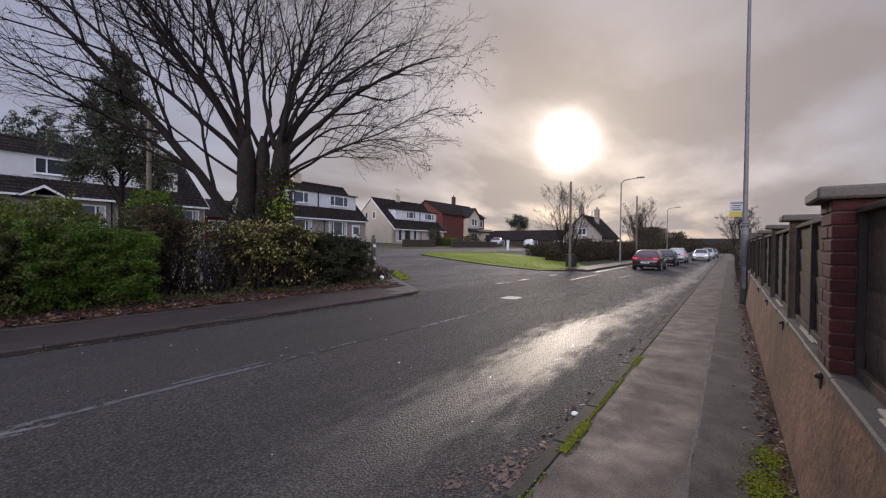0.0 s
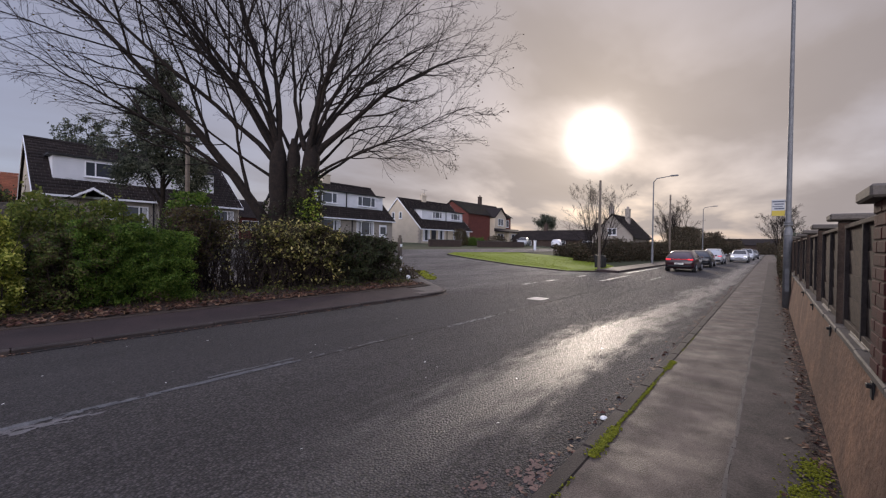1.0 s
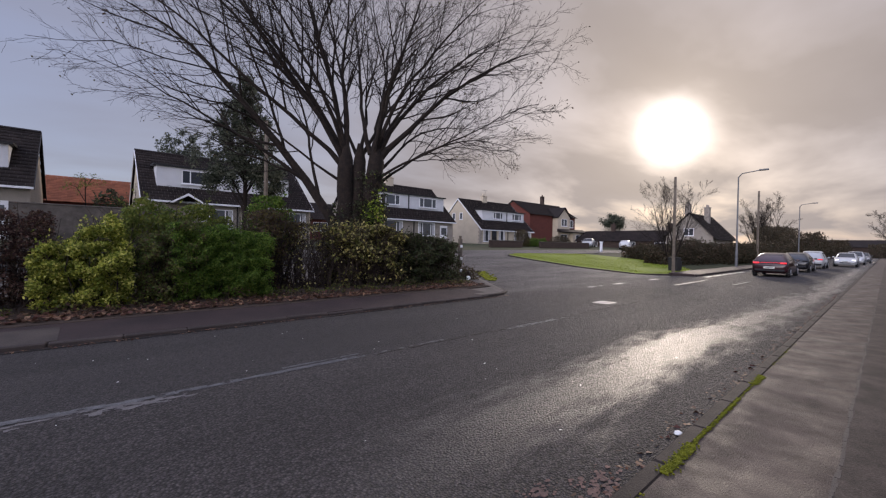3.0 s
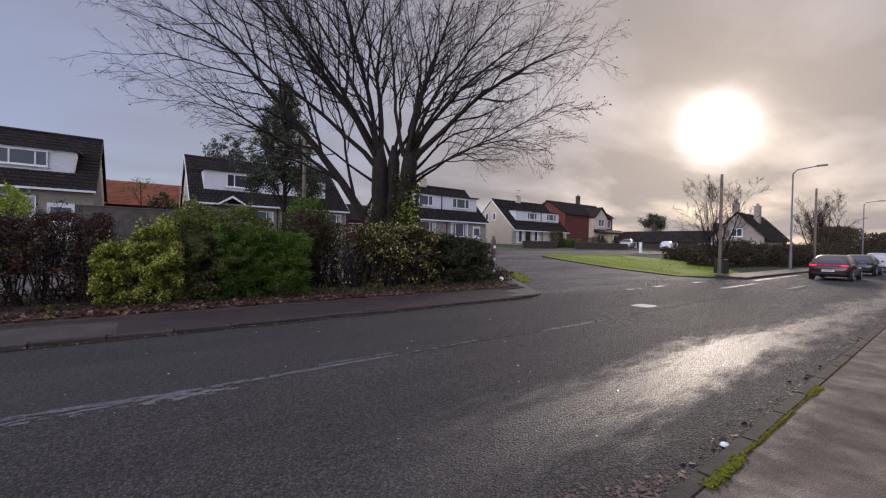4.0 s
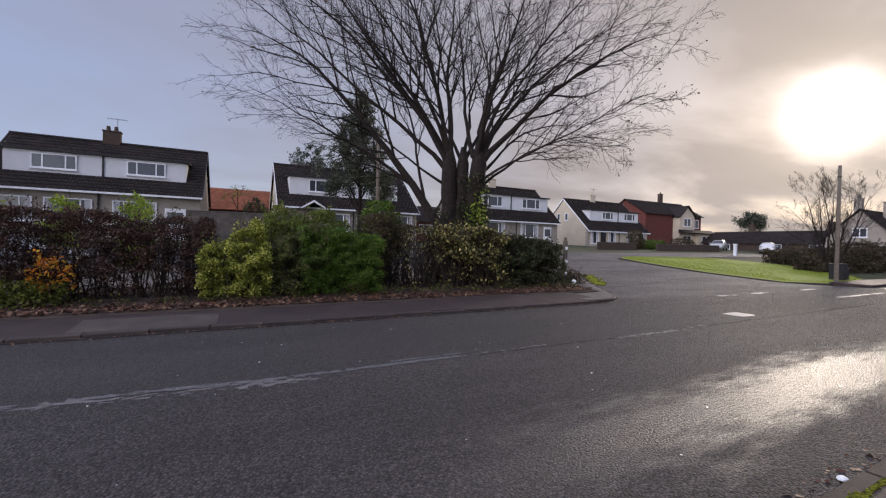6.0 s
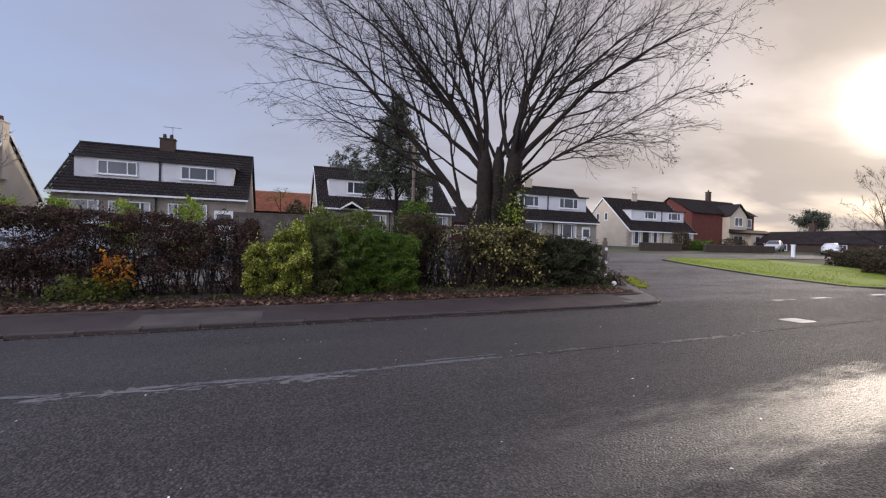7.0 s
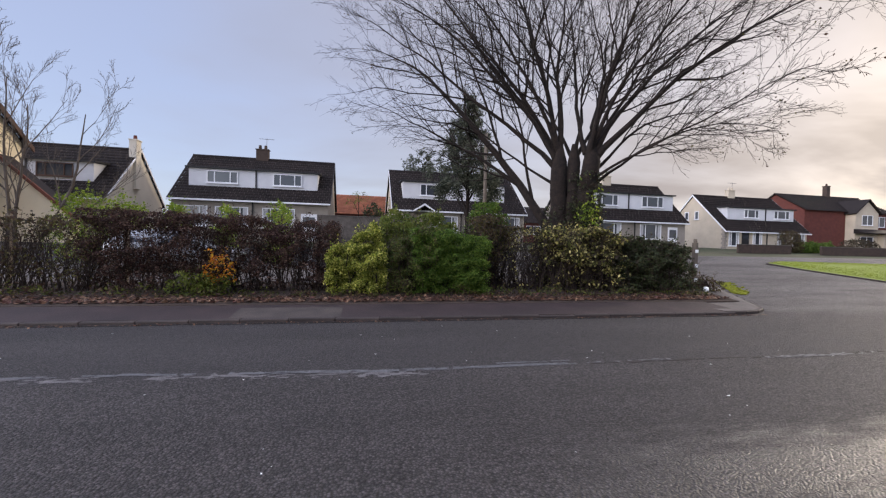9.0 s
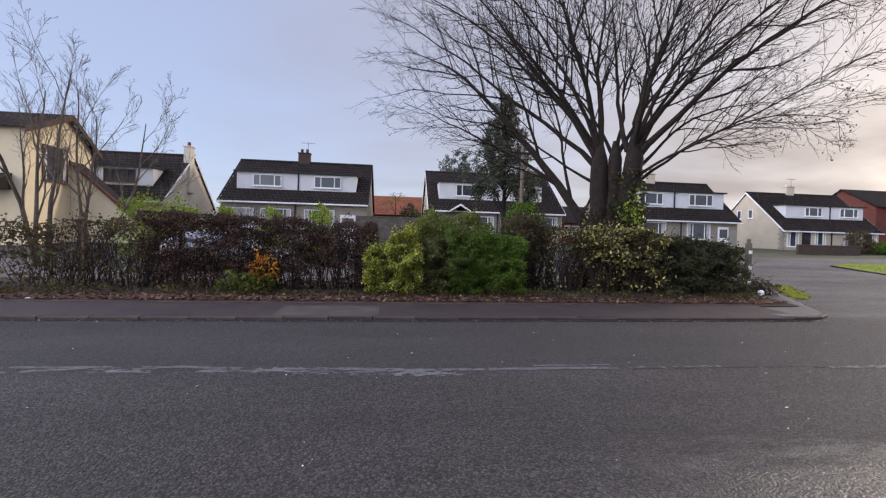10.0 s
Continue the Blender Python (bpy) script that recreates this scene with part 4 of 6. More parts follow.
for k in range(9):
    part("quoin", box(40.03, 40.30 + 0.14 * (k % 2), 37.16, 37.6 - 0.14 * (k % 2), 1.75 + k * 0.25, 1.98 + k * 0.25, 0.01), DASH, house_c)
# white porch gable on the house behind the evergreen
porch = part("porch_gable", prism([(4.1, 4.15), (5.2, 4.85), (6.3, 4.15), (6.1, 4.15), (5.2, 4.68), (4.3, 4.15)], "y", 32.4, 32.46), WHITE, house_e, "white porch gable board")
part("porch_roof", prism([(4.0, 4.12), (5.2, 4.88), (6.4, 4.12), (6.3, 4.10), (5.2, 4.76), (4.1, 4.10)], "y", 32.47, 34.2), ROOF, porch)

# house D: two storeys, red brick side, pale front bay
hd = thing("house", (62, 46, 1.9), "two-storey red brick house with pale rendered front gable", "house")
D = (60.0, 75.5, 43.5, 51.5)
part("wall", prism([(D[2], 1.5), (D[2], 7.4), (47.5, 9.9), (D[3], 7.4), (D[3], 1.5)], "x", D[0], D[1]), BRICK_FAR, hd)
dr_f = part("roof", tile_slope(D[0] - 0.3, D[1] + 0.4, D[2] - 0.4, 7.35, 47.5, 10.05, 15, 34), ROOF, hd)
part("rear_slope", tile_slope(D[0] - 0.3, D[1] + 0.4, D[3] + 0.4, 7.35, 47.5, 10.05, 15, 34), ROOF, dr_f)
part("ridge_tile", prism([(47.35, 10.0), (47.45, 10.15), (47.55, 10.15), (47.65, 10.0)], "x", D[0] - 0.3, D[1] + 0.4), ROOF, dr_f)
part("front_gable", prism([(67.3, 1.6), (67.3, 7.2), (69.4, 8.9), (71.5, 7.2), (71.5, 1.6)], "y", 42.3, 43.49), PALE, hd)
part("gable_roof_left", prism([(67.0, 7.0), (69.4, 9.0), (69.4, 9.15), (66.9, 7.1)], "y", 42.0, 46.0), ROOF, dr_f)
part("gable_roof_right", prism([(71.8, 7.0), (69.4, 9.0), (69.4, 9.15), (71.9, 7.1)], "y", 42.0, 46.0), ROOF, dr_f)
part("porch_roof", prism([(41.0, 4.3), (41.0, 4.4), (42.28, 4.95), (42.28, 4.3)], "x", 67.0, 76.5), ROOF, hd)
part("front_wall", box(71.6, 76.2, 41.6, 43.49, 1.6, 4.28), PALE, hd)
for a, b, yy, c, d in ((68.4, 70.4, 42.3, 5.5, 6.9), (72.5, 74.7, 43.49, 5.4, 6.9), (68.2, 70.6, 42.3, 2.6, 3.9), (72.6, 75.2, 41.6, 2.6, 3.9)):
    window(hd, a, b, yy, c, d, (0.5,), curtains=False)
chimney(hd, 69.5, 47.5, 9.4, 11.6, BRICK_DARK, 0.35, 0.6, 1)

# house I: cream house close to the hedge with brown joinery and a red-edged lean-to
hi_ = thing("house", (-24, 24.5, gz(24.5)), "cream rendered house with brown windows and dark roof", "house")
part("wall", prism([(24.0, 0.6), (24.0, 7.35), (26.7, 8.6), (28.65, 7.0), (28.65, 0.6)], "x", -34, -20.05), CREAM, hi_)
part("gable_wall", prism([(24.0, 0.6), (24.0, 7.35), (26.7, 8.6), (28.65, 7.0), (28.65, 0.6)], "x", -20.045, -19.95), CREAM, hi_)
ir = part("roof", tile_slope(-34.3, -19.6, 23.6, 7.22, 26.7, 8.75, 10, 40), ROOF, hi_)
part("rear_slope", tile_slope(-34.3, -19.6, 29.0, 6.85, 26.7, 8.75, 9, 40), ROOF, ir)
part("bargeboard", prism([(23.55, 6.92), (23.55, 7.22), (26.7, 8.78), (29.05, 6.84), (29.05, 6.54), (26.7, 8.45)], "x", -19.62, -19.55), BROWN_WOOD, ir)
window(hi_, 24.98, 26.7, -19.95, 4.6, 6.65, (0.5,), BROWN_WOOD, True, facing=1, axis="y", curtains=True)
part("front_canopy", prism([(22.6, 3.9), (22.6, 4.0), (24.19, 4.9), (24.19, 3.9)], "x", -30, -20.6), ROOF, hi_)
an = part("annexe", prism([(-19.94, 0.6), (-19.94, 5.75), (-18.7, 4.85), (-16.4, 2.65), (-16.4, 0.6)], "y", 27.0, 27.9), CREAM, hi_)
part("annexe_roof", prism([(-19.94, 5.90), (-19.94, 6.05), (-16.0, 2.45), (-16.0, 2.28)], "y", 26.96, 28.0), ROOF, an)
part("annexe_verge", prism([(-19.94, 5.88), (-19.94, 6.10), (-15.95, 2.48), (-15.95, 2.24)], "y", 26.84, 26.95), VERGE_RED, an)

# orange-roofed bungalow seen between two houses, and red gables further off
ob_ = thing("bungalow", (0, 52, 1.9), "low bungalow with an orange tiled roof", "house")
part("wall", prism([(48.5, 1.6), (48.5, 4.8), (53, 7.4), (57.5, 4.8), (57.5, 1.6)], "x", -12, 3.2), BRICK_FAR, ob_)
orf = part("roof", tile_slope(-12.4, 3.6, 48.0, 4.75, 53, 7.5, 16, 40), ROOF_RED, ob_)
part("gable_board", prism([(-5.4, 5.3), (-4.2, 6.1), (-3.0, 5.3), (-3.2, 5.3), (-4.2, 5.95), (-5.2, 5.3)], "y", 47.9, 47.95), WHITE, orf)
rg = thing("house", (24, 60, 1.9), "brick house with dark tiles behind the tree", "house")
part("wall", prism([(56, 1.6), (56, 5.0), (61, 7.6), (66, 5.0), (66, 1.6)], "x", 22.5, 33.5), BRICK_FAR, rg)
part("roof", tile_slope(22.2, 33.8, 55.6, 4.9, 61, 7.8, 16, 30), ROOF, rg)
window(rg, 24.5, 26.8, 56, 3.2, 4.5, (0.5,), curtains=False)


# ---------------------------------------------------------------- far houses along the main road
def bungalow(x0, x1, yf, yr, z0, ze, zr, wall, label, chims=()):
    th = thing("bungalow", ((x0 + x1) / 2, yf, z0), label, "house", "far houses")
    part("wall", prism([(yf, z0 - 0.4), (yf, ze), (yr, zr), (2 * yr - yf, ze), (2 * yr - yf, z0 - 0.4)], "x", x0, x1), wall, th)
    rf = part("roof", tile_slope(x0 - 0.3, x1 + 0.3, yf - 0.4, ze - 0.1, yr, zr + 0.12, 12, 40), ROOF, th)
    part("rear_slope", tile_slope(x0 - 0.3, x1 + 0.3, 2 * yr - yf + 0.4, ze - 0.1, yr, zr + 0.12, 12, 40), ROOF, rf)
    for c in chims:
        chimney(th, c, yr, zr - 0.3, zr + 1.3, BRICK_DARK, 0.35, 0.6, 1)
    return th


low = bungalow(-9.5, 9.5, -4, 0, 1.1, 2.75, 4.6, BRICK_DARK, "long low dark-roofed bungalow", (-4.0, 6.0))
for a in (-7, 0, 5):
    window(low, a, a + 1.8, -4, 1.7, 2.6, (0.5,), curtains=False)
low.matrix_basis = pose(76, 31.5, 0, 0, 0, -90) @ low.matrix_basis
wg = thing("house", (60, 17, 0.4), "white rendered gabled house with two chimneys behind hedges", "house", "far houses")
part("wall", prism([(15.0, 0.0), (15.0, 3.2), (17.8, 6.2), (20.6, 3.2), (20.6, 0.0)], "x", 60, 70), DASH, wg)
for (ya, yb) in ((14.5, 17.8), (21.1, 17.8)):
    v = [(59.6, ya, 2.75), (70.4, ya, 2.75), (70.4, yb, 6.35), (59.6, yb, 6.35)]
    part("roof", tile_slope(59.6, 70.4, ya, 2.75, yb, 6.35, 14, 30), ROOF, wg)
chimney(wg, 61.5, 18.4, 5.4, 7.6, DASH, 0.4, 0.6, 2)
chimney(wg, 64.5, 16.9, 4.8, 7.3, DASH, 0.4, 0.6, 2)
window(wg, 17.2, 18.4, 60, 3.3, 4.3, (0.5,), facing=-1, axis="y", curtains=False)
far_b = thing("building", (150, 6, 0), "long low dark building closing the end of the road", "building", "far houses")
part("wall", box(150, 158, -4, 17, -0.2, 2.6), BRICK_DARK, far_b)
part("roof", prism([(149.4, 2.6), (154, 4.6), (158.6, 2.6)], "y", -4.5, 17.5), ROOF, far_b)


# garden walls and fences in front of the houses
def low_wall(x0, x1, y, h, material, label):
    th = thing("garden_wall", ((x0 + x1) / 2, y, gz(y)), label, "wall", "house garden walls", "structure")
    part("wall_face", box(x0, x1, y - 0.11, y + 0.11, gz(y) - 0.3, gz(y) + h), material, th)
    part("coping", box(x0, x1, y - 0.15, y + 0.15, gz(y) + h, gz(y) + h + 0.07, 0.015), CONCRETE, th)


low_wall(35.5, 41.8, 31.5, 0.75, BRICK_DARK, "low garden wall in front of the cream house")
low_wall(45.0, 58.0, 31.0, 0.75, BRICK_DARK, "low dark brick garden wall")
low_wall(-2.8, 3.6, 27.8, 2.08, CONCRETE, "grey concrete panel fence between the houses")


# ---------------------------------------------------------------- trees
MINR = [0.004]


def grow(start, direction, length, radius, level, out, levels, spread=34, up=0.12, kids=6, bend=0.10, shrink=0.62, tips=None):
    """One branch and, from it, its side branches; lines are gathered in out[level]."""
    seg = (9, 7, 5, 4, 3, 3)[min(level, 5)]
    p, d = np.array(start, float), np.array(direction, float)
    d /= np.linalg.norm(d)
    pts, rad = [p.copy()], [radius]
    for i in range(seg):
        d = d + rng.normal(size=3) * bend + np.array([0, 0, up * 0.5])
        d /= np.linalg.norm(d)
        p = p + d * length / seg
        pts.append(p.copy())
        rad.append(max(MINR[0], radius * (1 - 0.80 * (i + 1) / seg)))
    out.setdefault(level, []).append((pts, rad))
    if level >= levels:
        if tips is not None:
            tips.append(p)
        return
    n = kids + (1 if rng.uniform() < 0.5 else 0)
    for k in range(n):
        s = 0.16 + 0.82 * (k + rng.uniform(0.2, 0.9)) / n
        i = min(seg - 1, int(s * seg))
        f = s * seg - i
        q = np.array(pts[i]) * (1 - f) + np.array(pts[i + 1]) * f
        ax = np.array(pts[i + 1]) - np.array(pts[i])
        ax /= np.linalg.norm(ax)
        side_v = np.cross(ax, rng.normal(size=3))
        side_v /= np.linalg.norm(side_v)
        a = radians(spread * rng.uniform(0.6, 1.25))
        nd = ax * math.cos(a) + side_v * math.sin(a) + np.array([0, 0, up])
        nl = length * shrink * (1.15 - 0.55 * s) * rng.uniform(0.75, 1.2)
        nr = max(MINR[0] * 1.4, min((rad[i] * (1 - f) + rad[i + 1] * f) * 0.6, 0.0145 * nl + 0.002))
        grow(q, nd, nl, nr, level + 1, out, levels, spread, up, kids, bend * 1.4, shrink, tips)


def tree_parts(th, out, bark, trunk_levels=1):
    vs, fs, n0 = [], [], 0
    for lev, lines in sorted(out.items()):
        v, f = tubes(lines, (10, 8, 5, 4, 3, 3)[min(lev, 5)])
        if lev < trunk_levels:
            part("trunk", smooth(mesh_of(v, f)), bark, th)
        else:
            vs.append(v)
            fs.append(f + n0)
            n0 += len(v)
    part("branch_mass", smooth(mesh_of(np.concatenate(vs), np.concatenate(fs))), bark, th, kind="stuff")


TREE = (7.55, 13.4)


def arch(start, d0, d1, length, radius, level, out, tips, first=0.22):
    """A branch that bends from direction d0 to d1, with its side branches closing on its own line."""
    seg = (14, 14, 9, 5, 3)[level]
    wobble = (0.05, 0.075, 0.12, 0.18, 0.22)[level]
    p, pts, rad, dirs = np.array(start, float), [np.array(start, float)], [radius * (1.4 if level == 1 else 1.0)], []
    drift = np.zeros(3)
    for i in range(seg):
        t = (i + 0.5) / seg
        drift = drift * 0.6 + rng.normal(size=3) * wobble
        d = np.array(d0) * (1 - t) + np.array(d1) * t + drift
        d /= np.linalg.norm(d)
        p = p + d * length / seg
        pts.append(p.copy())
        dirs.append(d)
        rad.append(max(radius * (1 - (i + 1) / seg) ** (0.95 if level == 1 else 0.75) * (1.12 if level == 1 and i == 0 else 1.0), (0.03, 0.012, 0.007, 0.0045, 0.0033)[level]))
    out.setdefault(level, []).append((pts, rad))
    kids = (0, 13, 8, 5, 0)[level]
    if not kids:
        tips.append(p)
        return pts
    roll = rng.uniform(0, 6.28)
    for k in range(kids):
        t = first + (0.985 - first) * (k + rng.uniform(0.1, 0.9)) / kids
        i = min(seg - 1, int(t * seg))
        f = t * seg - i
        q = pts[i] * (1 - f) + pts[i + 1] * f
        ax = dirs[i]
        roll += 2.4 + rng.normal() * 0.4
        u = np.cross(ax, (0.3, 0.2, 1.0))
        u /= np.linalg.norm(u) + 1e-9
        side_v = u * math.cos(roll) + np.cross(ax, u) * math.sin(roll)
        a = radians(rng.uniform(24, 46))
        n0 = ax * math.cos(a) + side_v * math.sin(a)
        n1 = ax * 0.8 + side_v * 0.42 + np.array([0, 0, 0.06])
        nl = length * (0.44, 0.40, 0.40, 0.36)[level] * (1.12 - 0.72 * t) * rng.uniform(0.65, 1.3) + (0, 0.5, 0.14, 0.08)[level]
        r = rad[i] * (1 - f) + rad[i + 1] * f
        arch(q, n0, n1, nl, min(r * 0.58, 0.0105 * nl + 0.002), level + 1, out, tips, 0.15)
    return pts


def bough_line(turn, rise):
    """A direction by its turn from the tree's right as seen from the road, and its rise, in degrees."""
    a, e = radians(turn - 29.4), radians(rise)
    return np.array([math.cos(a) * math.cos(e), math.sin(a) * math.cos(e), math.sin(e)])


def beside(across, z, away=0.0):
    a = radians(-29.4)
    return (TREE[0] + across * math.cos(a) - away * math.sin(a), TREE[1] + across * math.sin(a) + away * math.cos(a), z)


big = thing("tree", (*TREE, 0.2), "large bare many-stemmed tree with ivy round its base", "tree")
out, tips = {}, []
# two main stems and a third behind, each swelling at its foot and its fork
for foot, fork, r in ((-0.34, -0.46, 0.37), (0.44, 0.66, 0.40), (0.10, 0.12, 0.30)):
    away = 0.45 if foot == 0.12 else 0.0
    pts = [np.array(beside(foot + (fork - foot) * t, 0.15 + 5.15 * t, away * (1 + 0.6 * t))) + rng.normal(size=3) * 0.035 * (t > 0) for t in np.linspace(0, 1, 10)]
    out.setdefault(0, []).append((pts, [r * (1.55 - 0.55 * min(1, t * 4) - 0.26 * t - (0.42 if t == 1 else 0.0)) for t in np.linspace(0, 1, 10)]))
# limbs: across, height, away, turn, rise at the start and the end, length, thickness
BOUGHS = [
    (-0.55, 3.9, 0.0, 196, 28, 62, 8.2, 0.060), (0.60, 3.7, 0.0, 4, 38, -6, 8.0, 0.075), (0.65, 3.9, 0.0, -24, 44, 2, 8.2, 0.070), (0.7, 4.3, 0.2, 26, 42, 8, 8.8, 0.080),
    (0.72, 4.7, 0.0, -4, 56, 18, 10.8, 0.150), (0.68, 4.8, 0.0, 10, 62, 34, 10.6, 0.125), (0.6, 4.9, 0.0, -30, 62, 30, 9.4, 0.110),
    (0.5, 4.5, 0.0, 30, 66, 44, 10.0, 0.105), (0.55, 4.9, 0.0, 60, 72, 56, 9.8, 0.105), (0.62, 4.9, -0.1, -62, 74, 54, 8.8, 0.100), (0.62, 5.0, 0.0, 0, 78, 64, 10.0, 0.120),
    (0.5, 5.0, 0.0, 120, 80, 70, 9.8, 0.105),
    (-0.45, 4.4, 0.0, 178, 48, 30, 12.6, 0.110), (-0.45, 4.7, 0.0, 192, 54, 36, 12.2, 0.105), (-0.45, 4.6, 0.0, 176, 60, 42, 11.6, 0.115), (-0.45, 4.8, 0.0, 168, 66, 50, 10.4, 0.125), (-0.42, 5.0, 0.0, 206, 62, 42, 9.6, 0.105), (-0.42, 4.9, 0.0, 150, 64, 46, 9.8, 0.100),
    (-0.42, 5.0, 0.0, 185, 76, 66, 10.0, 0.125), (-0.40, 5.0, 0.0, 236, 74, 56, 8.8, 0.095), (-0.40, 5.0, 0.0, 20, 84, 80, 9.8, 0.120), (-0.38, 5.0, 0.0, 110, 76, 64, 9.6, 0.100),
    (0.15, 5.0, 0.7, 80, 64, 46, 9.6, 0.100), (0.15, 4.8, 0.7, 130, 58, 40, 9.2, 0.090), (0.15, 5.0, 0.7, 40, 58, 38, 9.4, 0.095),
]
low_bough = arch(beside(-0.42, 1.7), bough_line(180, 60), bough_line(181, 38), 12.2, 0.185, 1, out, tips)
arch(low_bough[3], bough_line(184, 38), bough_line(184, 18), 7.2, 0.075, 1, out, tips)
arch(low_bough[2], bough_line(172, 82), bough_line(170, 60), 7.0, 0.065, 1, out, tips)
for across, z, away, turn, rise, end_rise, length, r in BOUGHS:
    arch(beside(across, z, away), bough_line(turn, rise), bough_line(turn + rng.normal() * 5, end_rise), length * (0.81 if -50 < turn < 50 else 0.97 if 165 < turn < 200 else 0.90), r * 0.79, 1, out, tips)
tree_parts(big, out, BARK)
few = np.array(tips)[rng.permutation(len(tips))[:2800]]
part("withered_leaf", leaf_mesh(few, 0.075, 0.4), L_TWIGGY, big, "few withered leaves on the twigs", kind="stuff")
ivy = []
for _ in range(7600):
    a, z = rng.uniform(0, 2 * np.pi), rng.uniform(0.2, 3.2) if rng.uniform() < 0.75 else rng.uniform(2.0, 4.3)
    c = 0.52 if rng.uniform() < 0.68 else -0.36
    z *= 0.72 if c < 0 else 1.0
    r = 0.40 * (1.35 - 0.12 * min(z, 2.5)) + abs(rng.normal()) * 0.12
    ivy.append(beside(c + r * math.cos(a), z, r * math.sin(a)))
fresh = [beside(0.66 + rng.normal() * 0.2, 2.7 + rng.normal() * 0.42, -0.48 - abs(rng.normal()) * 0.12) for _ in range(260)]
part("fresh_ivy", leaf_mesh(fresh, 0.11, 0.4), L_BRIGHT, big, "lighter green ivy on one stem", kind="stuff")
part("ivy", leaf_mesh(ivy, 0.10, 0.4), L_IVY, big, "dark ivy climbing the stems", kind="stuff")


def bare_tree(x, y, z, height, radius, label, stems=3, levels=4, kids=5, bark=None, lean=(0, 0), spread=30, group="bare trees", fine=0.004):
    th = thing("tree", (x, y, z), label, "tree", group)
    o = {}
    MINR[0] = fine
    for k in range(stems):
        a = k * 2 * np.pi / stems + rng.uniform(0, 1)
        grow((x + 0.12 * math.cos(a) * (stems > 1), y + 0.12 * math.sin(a) * (stems > 1), z - 0.1), (0.25 * math.cos(a) * (stems > 1) + lean[0], 0.25 * math.sin(a) * (stems > 1) + lean[1], 1.0),
             height * rng.uniform(0.85, 1.0), radius, 0, o, levels, spread=spread, up=0.10, kids=kids, bend=0.06, shrink=0.52)
    tree_parts(th, o, bark or BARK)
    return th


bare_tree(-13.0, 16.2, gz(16.2), 8.2, 0.09, "slender bare young tree with pale bark behind the hedge", 3, 4, 4, BARK_PALE, lean=(-0.1, 0))
bare_tree(-11.8, 16.8, gz(16.8), 6.8, 0.075, "slender bare young tree with pale bark behind the hedge", 3, 4, 4, BARK_PALE, lean=(0.12, 0))
bare_tree(35.9, 12.0, 0.1, 5.9, 0.07, "small bare tree by the grass island", 6, 4, 5, spread=40, fine=0.0036)
bare_tree(88, 14.5, 0.3, 8.6, 0.12, "bare tree beyond the far lamp", 5, 4, 5, spread=36, fine=0.006)
bare_tree(99, 17.5, 0.3, 7.5, 0.12, "bare tree beyond the far lamp", 5, 4, 5, spread=36, fine=0.006)
bare_tree(112, 3.0 - 4.6, 0, 9.0, 0.15, "rounded bare tree at the road's end", 6, 4, 5, spread=42, fine=0.010)


def clump_tree(x, y, z, label, trunk_h, blobs, leaf, count, material, trunk_r=0.16):
    """A leafy tree: a trunk with limbs, and leaves gathered in uneven clumps (dx, dy, dz, radius)."""
    th = thing("tree", (x, y, z), label, "tree", "evergreen trees")
    lines = [([(x, y, z - 0.2), (x + 0.05, y, z + trunk_h * 0.4), (x, y + 0.05, z + trunk_h)], [trunk_r, trunk_r * 0.7, 0.03])]
    pts = []
    for bx, by, bz, br in blobs:
        lines.append(([(x, y, z + max(0.8, bz - abs(bx) * 0.9 - 0.5)), (x + bx * 0.6, y + by * 0.6, z + bz - 0.15), (x + bx, y + by, z + bz)], [trunk_r * 0.4, 0.035, 0.012]))
        n = int(count * br ** 2)
        for _ in range(max(4, int(8 * br))):
            c = rng.normal(size=3) * br * np.array([0.52, 0.52, 0.42])
            k = max(3, n // max(4, int(8 * br)))
            pts.append(np.array([x + bx, y + by, z + bz]) + c + rng.normal(size=(k, 3)) * br * 0.21)
    v, f = tubes(lines, 6)
    part("trunk", smooth(mesh_of(v, f)), BARK, th)
    part("crown", leaf_mesh(np.concatenate(pts), leaf, 0.4, wide=0.4), material, th, kind="stuff")


ever = []
for k in range(34):
    h = 3.7 + 6.4 * (k / 33) ** 0.95
    w = 2.0 * (1 - (h - 3.7) / 6.8) ** 0.8 + 0.05
    a = k * 2.4
    ever.append((w * 0.75 * math.cos(a), w * 0.6 * math.sin(a), h, 0.42 + 0.5 * w * 0.55))
clump_tree(6.85, 25.3, gz(25), "tall loose grey-green evergreen tree in a front garden", 10.2, ever, 0.17, 1150, L_PINE)
side_ever = [(0, 0, 9.9, 0.9), (-0.9, 0, 9.2, 0.9), (0.9, 0, 9.0, 0.9), (-1.8, 0, 8.2, 1.0), (0.3, 0, 8.2, 1.1), (1.5, 0, 7.8, 1.0), (-0.8, 0, 7.3, 1.1), (-2.2, 0, 7.0, 0.9), (0.9, 0, 6.6, 1.1)]
clump_tree(7.4, 46.0, 1.9, "grey-green evergreen rising behind a roof", 9.0, side_ever, 0.26, 420, L_EVER, 0.14)
clump_tree(-0.2, 45, 1.9, "small half-bare tree behind the fence", 4.8, [(0, 0, 4.6, 0.8), (-0.9, 0, 4.1, 0.7), (0.7, 0, 4.9, 0.7)], 0.14, 260, L_OLIVE, 0.08)
clump_tree(92, 43, 1.9, "dark evergreen behind the bungalow", 6.4, [(0, 0, 6.2, 1.8), (-1.9, 0.4, 5.6, 1.5), (1.9, -0.4, 5.5, 1.5), (0, 0, 4.4, 2.0), (0.9, 0.3, 6.7, 1.0)], 0.32, 520, L_PINE, 0.2)


